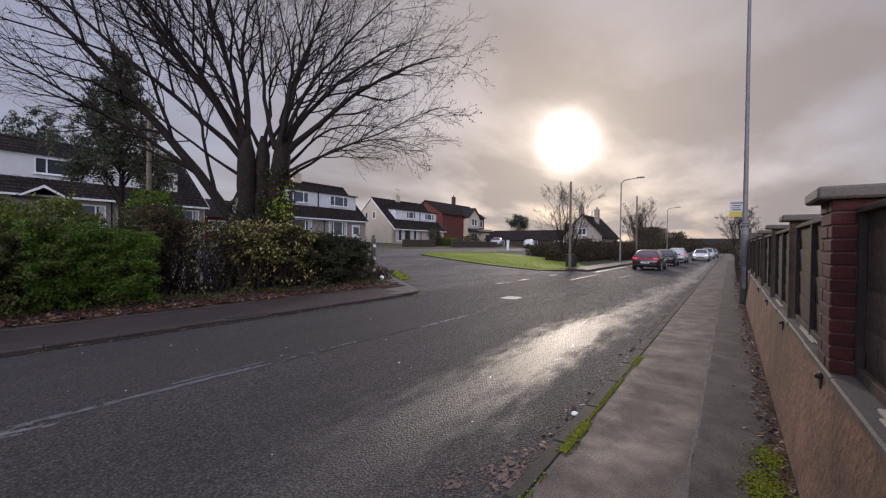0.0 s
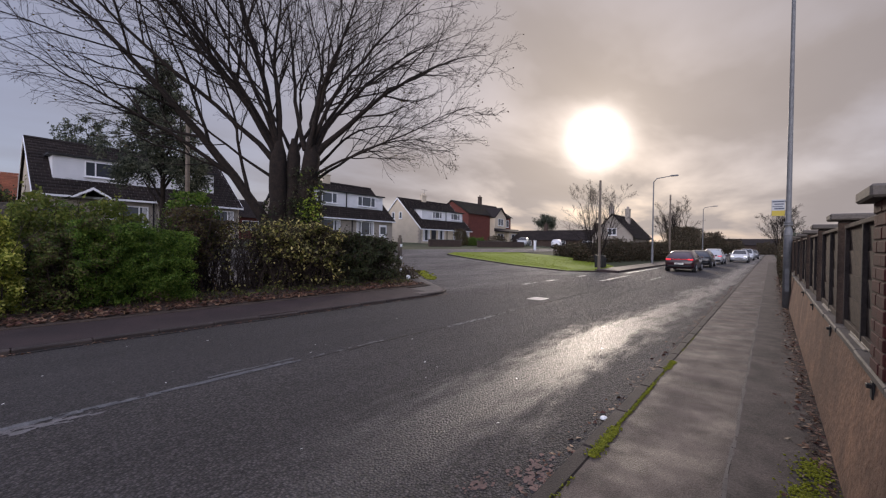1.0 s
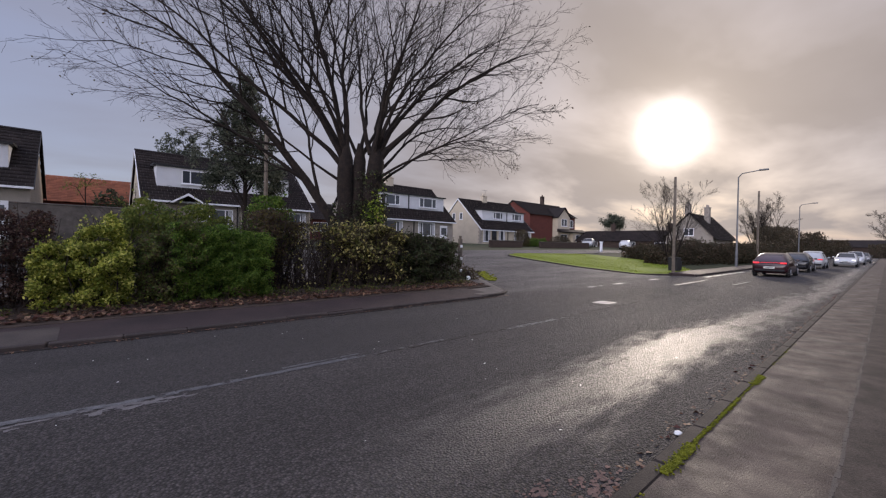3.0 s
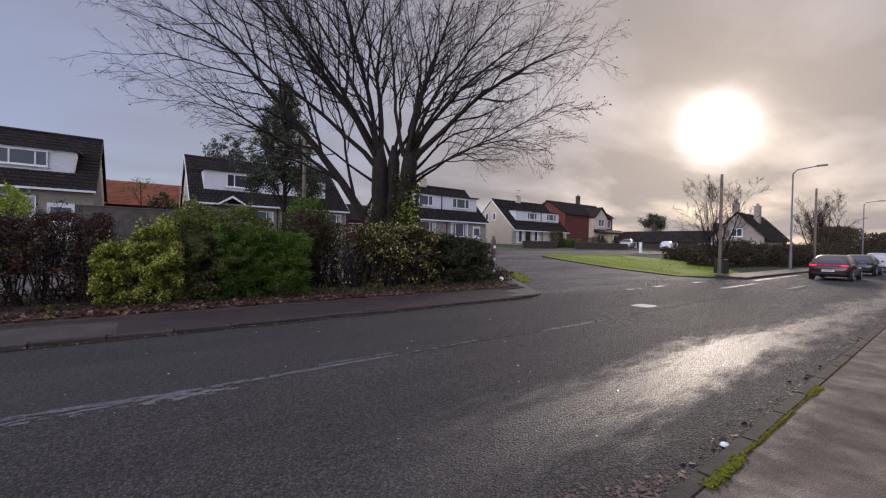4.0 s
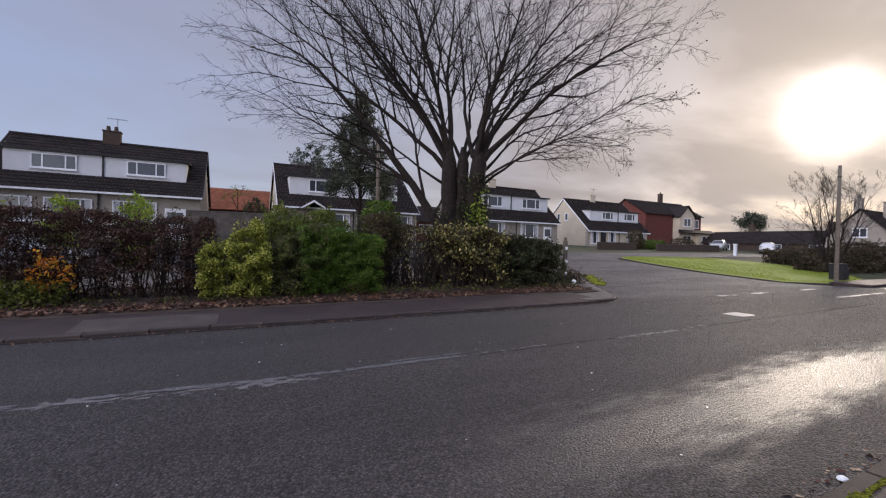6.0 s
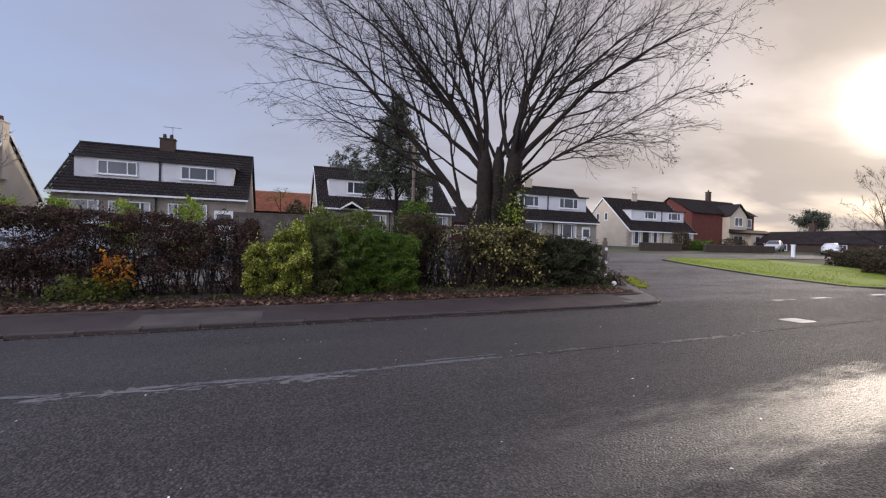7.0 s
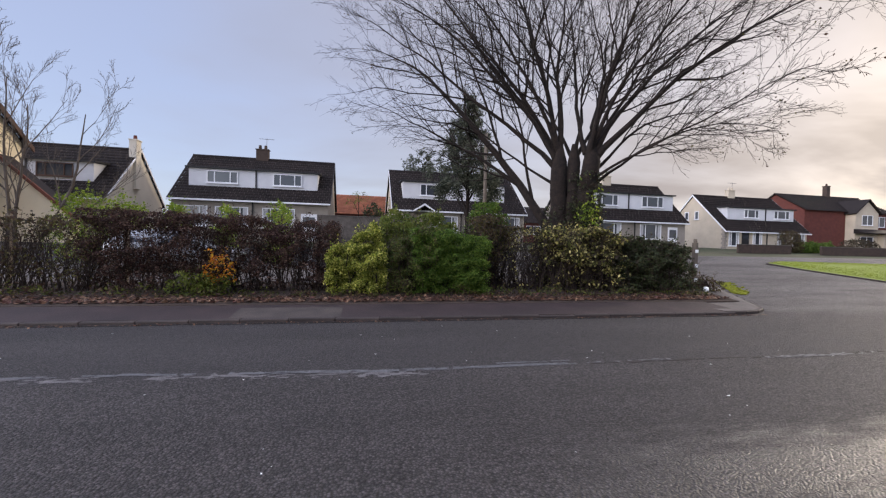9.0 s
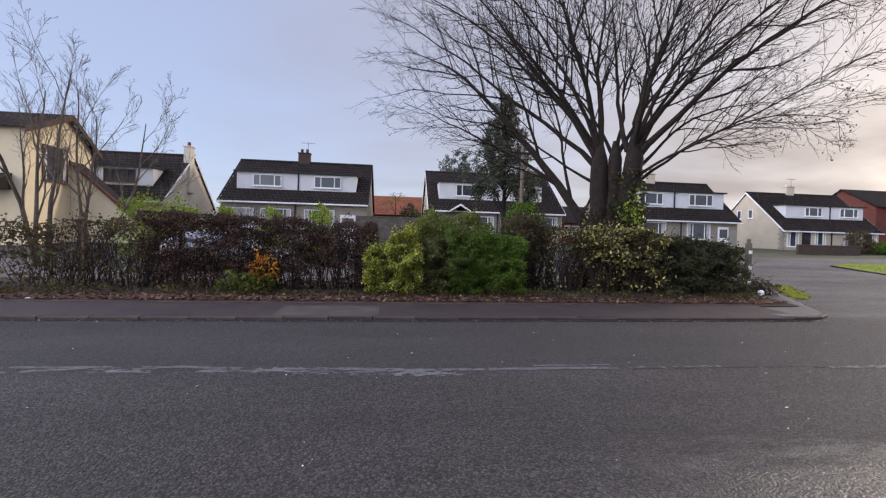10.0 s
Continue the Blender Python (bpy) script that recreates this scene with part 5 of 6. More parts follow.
# ---------------------------------------------------------------- hedge and shrubs along the far footway
def bush(name, label, x0, x1, y0, y1, z0, top, leaf, n, material, twigs=0, twig_mat=None, ragged=0.12, hollow=0.0, category="shrub", group="hedge shrubs", shape=0.0, sprigs=7, gaps=()):
    """A shrub whose leaves fill an uneven outline from z0 up to top(x); hollow thins the lower part; shape rounds the ends."""
    th = thing(name, ((x0 + x1) / 2, (y0 + y1) / 2, gz((y0 + y1) / 2) + 0.16), label, category, group)
    pts = []
    m = 0
    while m < n:
        k = 4000
        u = rng.uniform(0, 1, k)
        x = x0 + (x1 - x0) * u
        t = np.array([top(v) for v in x])
        y = rng.uniform(0, 1, k) ** 1.6
        z = rng.uniform(0, 1, k) ** 0.85
        edge = np.abs(2 * u - 1)
        lump = np.array([noise.noise(Vector((a * 1.5, b * 2.2, 3.1))) for a, b in zip(x, z * t)])
        lump2 = np.array([noise.noise(Vector((a * 4.2, b * 5.0, 8.7))) for a, b in zip(x, z * t)])
        lim = 1 - shape * np.clip((edge - 0.45) / 0.55, 0, 1) ** 2.2
        keep = z < lim + 0.10 * lump
        depth = y + (0.30 * (z - 0.45) ** 2 * 2) - ragged * (lump + 0.7 * lump2)
        py = y0 + (y1 - y0) * np.clip(depth, -0.25, 1.0)
        keep &= rng.uniform(0, 1, k) > hollow * (1 - z) ** 0.7 * (1.0 + lump2)
        keep &= rng.uniform(0, 1, k) < np.clip(0.75 + 1.6 * lump2, 0.12, 1)
        for gx, gf, rx, rf in gaps:
            keep &= ((x - gx) / rx) ** 2 + ((z - gf) / rf) ** 2 + 0.6 * lump2 > 1
        pz = z0 + (t - z0) * z + lump2 * 0.10
        sel = np.stack((x + rng.normal(size=k) * 0.03, py, pz), 1)[keep]
        pts.append(sel)
        m += len(sel)
    m = int(n * 0.07)
    bx = rng.uniform(x0 + 0.08, x1 - 0.08, m)
    bz = np.array([z0 + (top(v) - z0) * w for v, w in zip(bx, rng.uniform(0.0, 0.9, m))])
    pts.append(np.stack((bx, rng.uniform(y1 - 0.25, y1 - 0.05, m), bz), 1)) if shape < 0.3 and not gaps else None
    part("inner_foliage", leaf_mesh(pts.pop(), leaf * 2.0, 0.4), material, th, kind="stuff") if shape < 0.3 and not gaps else None
    part("foliage", leaf_mesh(np.concatenate(pts)[:n], leaf, 0.4), material, th, kind="stuff")
    shoots, buds = [], []
    for _ in range(int(sprigs * (x1 - x0))):
        bx = rng.uniform(x0 + 0.1, x1 - 0.1)
        lim = 1 - shape * min(1, max(0, (abs(2 * (bx - x0) / (x1 - x0) - 1) - 0.45) / 0.55)) ** 2.2
        tz = z0 + (top(bx) - z0) * lim
        a = np.array([bx, rng.uniform(y0 + 0.1, y1 - 0.1), tz - 0.25])
        b = a + np.array([rng.normal() * 0.12, rng.normal() * 0.1, 0.25 + abs(rng.normal()) * 0.16])
        shoots.append(([a, (a + b) / 2 + rng.normal(size=3) * 0.02, b], [0.006, 0.0045, 0.003]))
        for q in np.linspace(0.25, 1.0, 9):
            buds.append(a + (b - a) * q + rng.normal(size=3) * 0.035)
    if shoots:
        v, f = tubes(shoots, 3)
        part("shoot_mass", mesh_of(v, f), TWIG, th, kind="stuff")
        part("shoot_foliage", leaf_mesh(buds, leaf, 0.4), material, th, kind="stuff")
    if twigs:
        lines = []
        for _ in range(twigs):
            bx = rng.uniform(x0 + 0.1, x1 - 0.1)
            h = (top(bx) - z0) * rng.uniform(0.6, 1.05)
            p = np.array([bx, rng.uniform(y0 + 0.2, y1), z0 - 0.05])
            d = np.array([rng.normal() * 0.25, rng.normal() * 0.12, 1.0])
            pl = [p + d * h * s + rng.normal(size=3) * 0.05 * (s > 0) for s in np.linspace(0, 1, 5)]
            lines.append((pl, [0.016, 0.012, 0.009, 0.006, 0.003]))
            for q in pl[1:4]:
                e = np.array([rng.normal() * 0.5, rng.normal() * 0.35, rng.uniform(0.3, 0.9)]) * h * 0.35
                lines.append(([q, q + e * 0.5 + rng.normal(size=3) * 0.03, q + e], [0.007, 0.005, 0.0025]))
        v, f = tubes(lines, 4)
        part("twig_mass", mesh_of(v, f), twig_mat or TWIG, th, kind="stuff")
    return th


wob = lambda x, s, a: a * noise.noise(Vector((x * s, 5.5, 1.0)))
hy0, hy1 = 11.1, 12.4
bush("hedge", "dark brown-leaved hedge thin at its foot", -30, -9.2, hy0 + 0.1, hy1, 0.25, lambda x: 1.82 + wob(x, 0.8, 0.25), 0.085, 13000, L_TWIGGY, 300, hollow=0.8, ragged=0.35)
bush("hedge", "thin russet hedge with gaps and dry leaves", -9.4, -6.3, hy0, hy1, 0.25, lambda x: 2.0 + wob(x, 1.1, 0.25), 0.075, 3600, L_TWIGGY, 130, hollow=0.75, ragged=0.4, gaps=[(-8.6, 0.75, 0.5, 0.2), (-7.4, 0.6, 0.4, 0.2)])
bush("hedge", "dark purple-brown hedge with dry leaves", -6.6, -0.55, hy0, hy1, 0.25, lambda x: 2.14 + 0.10 * math.sin((x + 9) * 0.35) + wob(x, 1.4, 0.2), 0.055, 46000, L_BEECH, 200, hollow=0.55, ragged=0.5, sprigs=14, gaps=[(-5.5, 0.66, 0.36, 0.12), (-1.8, 0.24, 0.7, 0.09), (-3.3, 0.6, 0.25, 0.1)])
bush("shrub", "variegated yellow-green leafy shrub at the hedge", -0.85, 0.72, 10.75, 12.0, 0.22, lambda x: 1.68 + 0.42 * math.exp(-((x - 0.25) / 0.36) ** 2) + wob(x, 3.2, 0.3), 0.06, 21000, L_VARIEG, 60, ragged=0.34, hollow=0.3, shape=0.18, sprigs=16)
bush("shrub", "dense clipped dark green privet shrub", 1.45, 3.62, 10.65, 12.2, 0.2, lambda x: 2.06 - 0.16 * max(0, x - 2.2) ** 2 + wob(x, 1.6, 0.16), 0.045, 50000, L_GREEN, 30, sprigs=10, ragged=0.16, shape=0.04)
bush("shrub", "loose brownish green shrub beside the clipped privet", 0.85, 2.1, 10.75, 12.2, 0.2, lambda x: 2.05 - 0.25 * max(0, 1.5 - x) + wob(x, 2.4, 0.3), 0.055, 12000, L_BROWNISH, 60, sprigs=14, ragged=0.42, hollow=0.45, shape=0.12)
bush("shrub", "olive green shrub behind the clipped privet", 0.6, 3.1, 12.1, 13.3, 0.3, lambda x: 2.65 + wob(x, 2.0, 0.35) - 0.12 * abs(x - 1.2), 0.085, 11000, L_OLIVE, 40, ragged=0.22, shape=0.2)
bush("shrub", "tall russet and green shrub in the hedge", 3.45, 4.75, 11.4, 12.9, 0.25, lambda x: 2.5 + wob(x, 2.5, 0.4), 0.07, 5200, L_TWIGGY, 150, hollow=0.85, ragged=0.35, shape=0.15, sprigs=14, gaps=[(4.5, 0.4, 0.3, 0.2)])
bush("shrub", "dark green bush above the russet hedge", 3.6, 4.9, 12.5, 13.5, 1.2, lambda x: 3.0 + wob(x, 2.5, 0.3), 0.09, 4600, L_GREEN, 20, ragged=0.2, shape=0.4)
bush("shrub", "thin twiggy shrub with few leaves", 4.5, 5.9, 11.3, 12.4, 0.25, lambda x: 2.15 + wob(x, 2.5, 0.2), 0.07, 1300, L_YELLOW, 90, hollow=0.8, ragged=0.2, gaps=[(4.95, 0.5, 0.25, 0.25), (5.45, 0.55, 0.2, 0.2)])
bush("shrub", "sprawling shrub with yellow autumn leaves", 5.6, 8.5, 11.0, 12.6, 0.25, lambda x: 2.26 - 0.05 * (x - 6.5) ** 2 + wob(x, 1.7, 0.25), 0.11, 7800, L_YELLOW, 230, hollow=0.85, ragged=0.6, shape=0.12, sprigs=16, gaps=[(5.9, 0.35, 0.3, 0.16), (7.0, 0.3, 0.35, 0.12), (7.9, 0.5, 0.25, 0.12)])
bush("shrub", "dark ivy-covered shrub at the hedge's end", 8.0, 10.8, 11.0, 12.6, 0.22, lambda x: 2.05 - 0.14 * max(0, x - 8.6) + wob(x, 1.7, 0.2), 0.08, 20000, L_IVY, 80, hollow=0.4, ragged=0.5, shape=0.16, sprigs=12)
bush("shrub", "small orange-leaved shrub in front of the hedge", -3.75, -3.05, 10.75, 11.1, 0.5, lambda x: 1.15 + wob(x, 4, 0.2), 0.07, 380, L_ORANGE, 10, ragged=0.2, shape=0.4)
bush("shrub", "straggling green shrub at the hedge foot", -4.6, -3.1, 10.7, 11.3, 0.15, lambda x: 0.7 + wob(x, 3, 0.2), 0.07, 1500, L_OLIVE, 30, ragged=0.3, shape=0.4)
for x0, x1, y, t in ((-11.2, -9.4, 16.8, 3.3), (-9.5, -7.9, 16.6, 3.2), (-7.3, -6.6, 16.8, 2.9), (-5.5, -4.8, 16.8, 2.85), (-3.8, -2.7, 16.8, 3.05), (2.2, 4.0, 26.6, 3.6)):
    bush("shrub", "bright yellow-green laurel rising behind the hedge" if y < 20 else "dark green garden shrub", x0, x1, y, y + 1.2, 0.6, lambda x, t=t, c=(x0 + x1) / 2: t - 0.45 * abs(x - c) + wob(x, 3, 0.3), 0.11, 1900, L_BRIGHT if y < 20 else L_GREEN, 12, ragged=0.25, shape=0.35, group="garden shrubs")
bush("shrub", "dark evergreen shrub by the concrete fence", 0.0, 2.0, 28.4, 29.6, 1.2, lambda x: 4.3 - 0.5 * abs(x - 1) + wob(x, 2, 0.3), 0.14, 2600, L_IVY, 12, ragged=0.25, shape=0.4, group="garden shrubs")

bush("ground_ivy", "low ivy and rough grass along the hedge foot", -16, 11.0, 10.55, 11.2, 0.14, lambda x: 0.34 + wob(x, 1.6, 0.34), 0.065, 5200, L_FOOT, 60, ragged=0.3, category="ground cover", sprigs=3)
bush("brush_heap", "heap of dead twigs at the corner of the verge", 11.2, 12.4, 11.4, 12.6, 0.14, lambda x: 0.75 - 0.35 * abs(x - 11.8), 0.07, 900, L_TWIGGY, 160, ragged=0.3, category="brush heap", shape=0.3)
# far hedges by the main road and in front gardens
for x0, x1, y0, y1, t in ((34.6, 36.3, 12.1, 13.7, 1.25), (36.6, 38.5, 12.3, 13.9, 1.45), (38.8, 40.9, 12.2, 14.0, 1.35), (41.2, 45.2, 11.8, 14.2, 2.3), (45.0, 49, 11.6, 14.0, 1.9), (40, 52, 15.5, 18, 1.75), (49, 58, 10.6, 13.0, 2.2), (54, 80, 10.2, 12.6, 2.3), (82, 108, 11.4, 15.0, 5.6), (100, 145, 9.6, 13.0, 2.2)):
    bush("hedge", "dark far garden hedge", x0, x1, y0, y1, 0.0, lambda x, t=t: t + wob(x, 0.5, 0.4), 0.16, int(900 * (x1 - x0)), L_HEDGE_FAR, 20, ragged=0.2, shape=0.15, group="far hedges")
bush("hedge", "dark clipped hedge where the wall ends", 21.2, 40, -1.5, -0.35, 0.0, lambda x: 1.8 + wob(x, 0.6, 0.3), 0.11, 12000, L_HEDGE_FAR, 60, ragged=0.2, group="far hedges")
bush("hedge", "dark hedge on the wall side of the road", 42, 70, -2.2, -0.7, 0.0, lambda x: 1.9 + wob(x, 0.5, 0.5), 0.16, 14000, L_HEDGE_FAR, 40, ragged=0.2, shape=0.1, group="far hedges")
bush("hedge", "dark clump of evergreens by the far bend", 92, 118, -5.5, -2.2, 0.0, lambda x: 4.2 + wob(x, 0.4, 1.0), 0.24, 12000, L_EVER, 20, ragged=0.2, shape=0.3, group="far hedges")
for x0, x1, y, t, m in ((42.9, 45.2, 32.6, 2.3, L_TWIGGY), (46.0, 48.0, 33.0, 1.2, L_GREEN), (48.5, 50.5, 33.2, 1.15, L_GREEN), (51.5, 57.0, 33.0, 1.6, L_HEDGE_FAR)):
    bush("shrub", "rounded garden shrub in front of a house", x0, x1, y, y + 1.4, gz(y), lambda x, t=t, y=y, c=(x0 + x1) / 2, h=(x1 - x0) / 2: gz(y) + t * (1 - 0.5 * ((x - c) / h) ** 2), 0.13, 3200, m, 8, ragged=0.15, shape=0.4, group="garden shrubs")

for x0, x1, y0, y1, t in ((118, 140, 6.0, 10.0, 3.4), (132, 146, -4.0, 3.0, 3.0), (104, 122, 9.0, 12.0, 4.6)):
    bush("hedge", "bushy growth near the road's end", x0, x1, y0, y1, 0.0, lambda x, t=t: t + wob(x, 0.35, 1.4), 0.26, 5000, L_HEDGE_FAR, 40, ragged=0.3, shape=0.3, group="far hedges")

# fallen leaves and moss
pts = []
for _ in range(5200):
    x, y = rng.uniform(-14, 11.2), 10.05 + abs(rng.normal()) * 0.42
    pts.append((x, y, 0.13 + 0.11 * min(1, max(0, (y - 9.9) / 1.3)) + rng.uniform(0, 0.02)))
part_l = part("fallen_leaves", leaf_mesh(pts, 0.095, 0.45, flat=0.8, wide=0.75), L_DRY)
tagged(part_l, "brown fallen leaves on the verge under the hedge", "fallen leaves", kind="stuff")
pts = [(rng.uniform(-14, 10.5), KERB_FAR - abs(rng.normal()) * 0.09 - 0.02, -0.028) for _ in range(700)] + [(rng.uniform(1.2, 30), WALL_Y + 0.09 + abs(rng.normal()) * 0.10, 0.067) for _ in range(2300)] + [(rng.uniform(1.5, 22), KERB_NEAR + abs(rng.normal()) * 0.10 + 0.01, -0.04) for _ in range(650)]
part_l = part("gutter_leaves", leaf_mesh(pts, 0.045, 0.5, flat=0.85, wide=0.7), L_DRY)
tagged(part_l, "small dead leaves gathered in the gutters and along the wall", "fallen leaves", kind="stuff")


def moss(name, label, spots):
    vs, fs, n0 = [], [], 0
    ico = bmesh.new()
    bmesh.ops.create_icosphere(ico, subdivisions=1, radius=1.0)
    iv = np.array([v.co[:] for v in ico.verts])
    ifc = np.array([[v.index for v in f.verts] for f in ico.faces])
    ico.free()
    for x, y, z, r in spots:
        vs.append(iv * (1 + rng.normal(size=(len(iv), 1)) * 0.18) * np.array([r * rng.uniform(0.8, 1.5), r, r * 0.55]) + [x, y, z])
        fs.append(ifc + n0)
        n0 += len(iv)
    ob = part(name, mesh_of(np.concatenate(vs), np.concatenate(fs)), MOSS)
    return tagged(ob, label, "moss", "moss patches", "stuff")


spots = []
for a, b, dens, wid in ((3.05, 3.7, 300, 0.022), (3.7, 5.2, 230, 0.009), (5.2, 5.9, 25, 0.008), (5.9, 6.4, 130, 0.02), (6.9, 9.0, 20, 0.01), (2.2, 2.7, 20, 0.015)):
    for _ in range(dens * 3):
        spots.append((rng.uniform(a, b), 1.028 + rng.normal() * wid, 0.046 + rng.uniform(0, 0.010), rng.uniform(0.003, 0.010)))
moss("kerb_moss", "bright yellow-green moss in the kerb joint", spots)
spots = []
for cx0, cy0, n, s in ((3.15, -0.24, 190, 0.085), (3.45, -0.22, 160, 0.075), (3.9, -0.27, 120, 0.065), (2.9, -0.26, 90, 0.07)):
    for _ in range(n * 4):
        spots.append((cx0 + rng.normal() * s * 1.6, cy0 + rng.normal() * s * 0.8, 0.062 + rng.uniform(0, 0.012), rng.uniform(0.003, 0.011)))
moss("wall_moss", "clumps of bright moss at the wall's foot", spots)
spots = [(12.75 + 2.0 * t + 0.16 + abs(rng.normal()) * 0.22, 11.45 + 2.7 * t + rng.normal() * 0.08, gz(11.5 + 2.7 * t) + 0.014, rng.uniform(0.02, 0.06)) for t in rng.uniform(0, 0.9, 700)]
moss("gutter_moss", "yellow-green moss in the side road gutter", spots)


# ---------------------------------------------------------------- street furniture
def round_post(x, y, z, profile, sides=16):
    """A turned upright from (radius, height) pairs."""
    v, f = tubes([([(x, y, z + h) for r, h in profile], [r for r, h in profile])], sides)
    return smooth(mesh_of(v, f))


LX, LY = 14.25, -0.345
lamp = thing("street_lamp", (LX, LY, 0.1), "tall grey steel lamp column on the footway", "street lamp", "street lamps")
part("base_section", round_post(LX, LY, 0.05, [(0.02, 0), (0.092, 0.001), (0.092, 2.10), (0.075, 2.18), (0.02, 2.19)]), STEEL, lamp)
part("column", round_post(LX, LY, 2.1, [(0.064, 0), (0.052, 3.5), (0.036, 8.6), (0.03, 8.7)]), STEEL, lamp)
v, f = tubes([([(LX, LY, 10.7), (LX + 0.02, LY + 0.3, 11.1), (LX + 0.02, LY + 1.1, 11.2)], [0.04, 0.035, 0.03])], 10)
part("arm", mesh_of(v, f), STEEL, lamp)
part("lantern", box(LX - 0.11, LX + 0.11, LY + 1.0, LY + 1.6, 11.12, 11.24, 0.03), STEEL, lamp)
part("access_door", box(LX - 0.101, LX - 0.091, LY - 0.045, LY + 0.045, 0.5, 1.1, 0.004), STEEL, lamp)
for z in (2.0, 2.28, 2.34):
    part("band", round_post(LX, LY, z, [(0.06, 0), (0.097, 0.001), (0.097, 0.05), (0.06, 0.051)]), STEEL, lamp)
flag = thing("bus_stop_flag", (LX, LY + 0.2, 2.6), "white and yellow bus stop flag on the lamp column", "sign")
board = part("flag_board", box(LX - 0.012, LX + 0.012, LY + 0.07, LY + 0.36, 2.55, 3.0, 0.004), SIGN_WHITE, flag)
part("yellow_band", box(LX - 0.0145, LX - 0.0125, LY + 0.075, LY + 0.355, 2.555, 2.70), YELLOW, board)
for z0, z1, a, b in ((2.93, 2.965, 0.09, 0.34), (2.86, 2.89, 0.10, 0.30), (2.80, 2.82, 0.12, 0.34), (2.735, 2.77, 0.09, 0.30)):
    part("printed_bar", box(LX - 0.0145, LX - 0.0125, LY + a, LY + b, z0, z1), SIGN_DARK, board)
for z in (2.6, 2.95):
    part("clamp", box(LX - 0.06, LX + 0.06, LY - 0.02, LY + 0.08, z - 0.015, z + 0.015), STEEL, flag)


def far_lamp(x, y, h, side, label):
    th = thing("street_lamp", (x, y, 0.1), label, "street lamp", "street lamps")
    part("column", round_post(x, y, 0.0, [(0.11, 0), (0.10, 1.5), (0.075, 1.6), (0.05, h)]), STEEL, th)
    v, f = tubes([([(x, y, h - 0.05), (x, y + side * 0.25, h + 0.25), (x, y + side * 1.5, h + 0.4)], [0.05, 0.045, 0.04])], 8)
    part("arm", mesh_of(v, f), STEEL, th)
    part("lantern", box(x - 0.12, x + 0.12, *sorted((y + side * 1.4, y + side * 2.05)), h + 0.34, h + 0.47, 0.03), STEEL, th)


far_lamp(42.0, 8.75, 7.9, -1, "grey steel street lamp with an arm over the road")
far_lamp(82.0, 9.2, 8.4, -1, "distant grey street lamp")


def utility_pole(x, y, z, h, r, label):
    th = thing("utility_pole", (x, y, z), label, "pole", "utility poles")
    part("shaft", round_post(x, y, z - 0.1, [(r, 0), (r * 0.85, h * 0.5), (r * 0.7, h), (0.01, h + 0.02)], 12), POLE_WOOD, th)
    part("step_band", round_post(x, y, z + h - 0.7, [(r * 0.7, 0), (r * 0.95, 0.001), (r * 0.95, 0.05), (r * 0.7, 0.051)], 12), BLACK, th)


utility_pole(27.5, 8.98, 0.1, 6.1, 0.10, "brown timber utility pole by the grass island")
utility_pole(7.2, 22.6, gz(22.9), 7.4, 0.12, "pale timber utility pole behind the hedge")
utility_pole(58.0, 10.1, 0.1, 8.4, 0.13, "distant brown timber utility pole")

# reflector post at the corner of the hedge
px, py = 11.45, 11.75
rp = thing("marker_post", (px, py, gz(py) + 0.1), "weathered timber post with white reflectors at the hedge corner", "post")
part("shaft", box(px - 0.07, px + 0.07, py - 0.07, py + 0.07, gz(py) + 0.05, gz(py) + 1.75, 0.01), POLE_WOOD, rp)
part("finial", box(px - 0.05, px + 0.05, py - 0.05, py + 0.05, gz(py) + 1.75, gz(py) + 1.88, 0.02), POLE_WOOD, rp)
for z, t in ((1.45, 0), (0.95, 12), (0.45, -10)):
    b = part("reflector", box(-0.065, 0.065, -0.012, 0.0, -0.055, 0.055, 0.006), REFLECTOR, rp)
    b.matrix_parent_inverse = Matrix.Identity(4)
    b.matrix_basis = rp.matrix_basis.inverted() @ pose(px, py - 0.072, gz(py) + z, 0, t, 0)
st = bmesh.new()
bmesh.ops.create_icosphere(st, subdivisions=2, radius=0.09, matrix=Matrix.Translation((11.55, 11.35, gz(11.35) + 0.19)) @ Matrix.Diagonal((1.2, 0.9, 1.1, 1)))
tagged(part("white_stone", st, REFLECTOR), "white painted stone at the foot of the post", "stone")
# sagging old timber fence inside the hedge end
for x in (-9.0, -6.3, -1.2):
    tagged(part("fence_post", box(x - 0.05, x + 0.05, 12.5, 12.6, 0.15, 2.15, 0.01), POLE_WOOD), "grey timber fence post standing in the hedge", "post", "hedge fence posts")

# bins by the far pole
for x, y, h in ((29.6, 9.6, 0.95), (30.5, 9.8, 0.7)):
    b = thing("bin", (x, y, 0.1), "black wheeled bin beside the pole", "bin", "bins")
    part("body", prism([(x - 0.24, 0.12), (x - 0.28, h), (x + 0.28, h), (x + 0.24, 0.12)], "y", y - 0.3, y + 0.3), BLACK, b)
    part("lid", box(x - 0.31, x + 0.31, y - 0.34, y + 0.33, h, h + 0.06, 0.02), BLACK, b)
# white gate pillar beyond the island
gp = thing("gate_pillar", (50.5, 25.2, gz(25.2)), "white painted gate pillar with a cap", "gate pillar")
part("shaft", box(50.36, 50.64, 25.06, 25.34, gz(25.2) - 0.1, gz(25.2) + 1.25, 0.02), WHITE, gp)
part("cap", box(50.32, 50.68, 25.02, 25.38, gz(25.2) + 1.25, gz(25.2) + 1.33, 0.02), WHITE, gp)


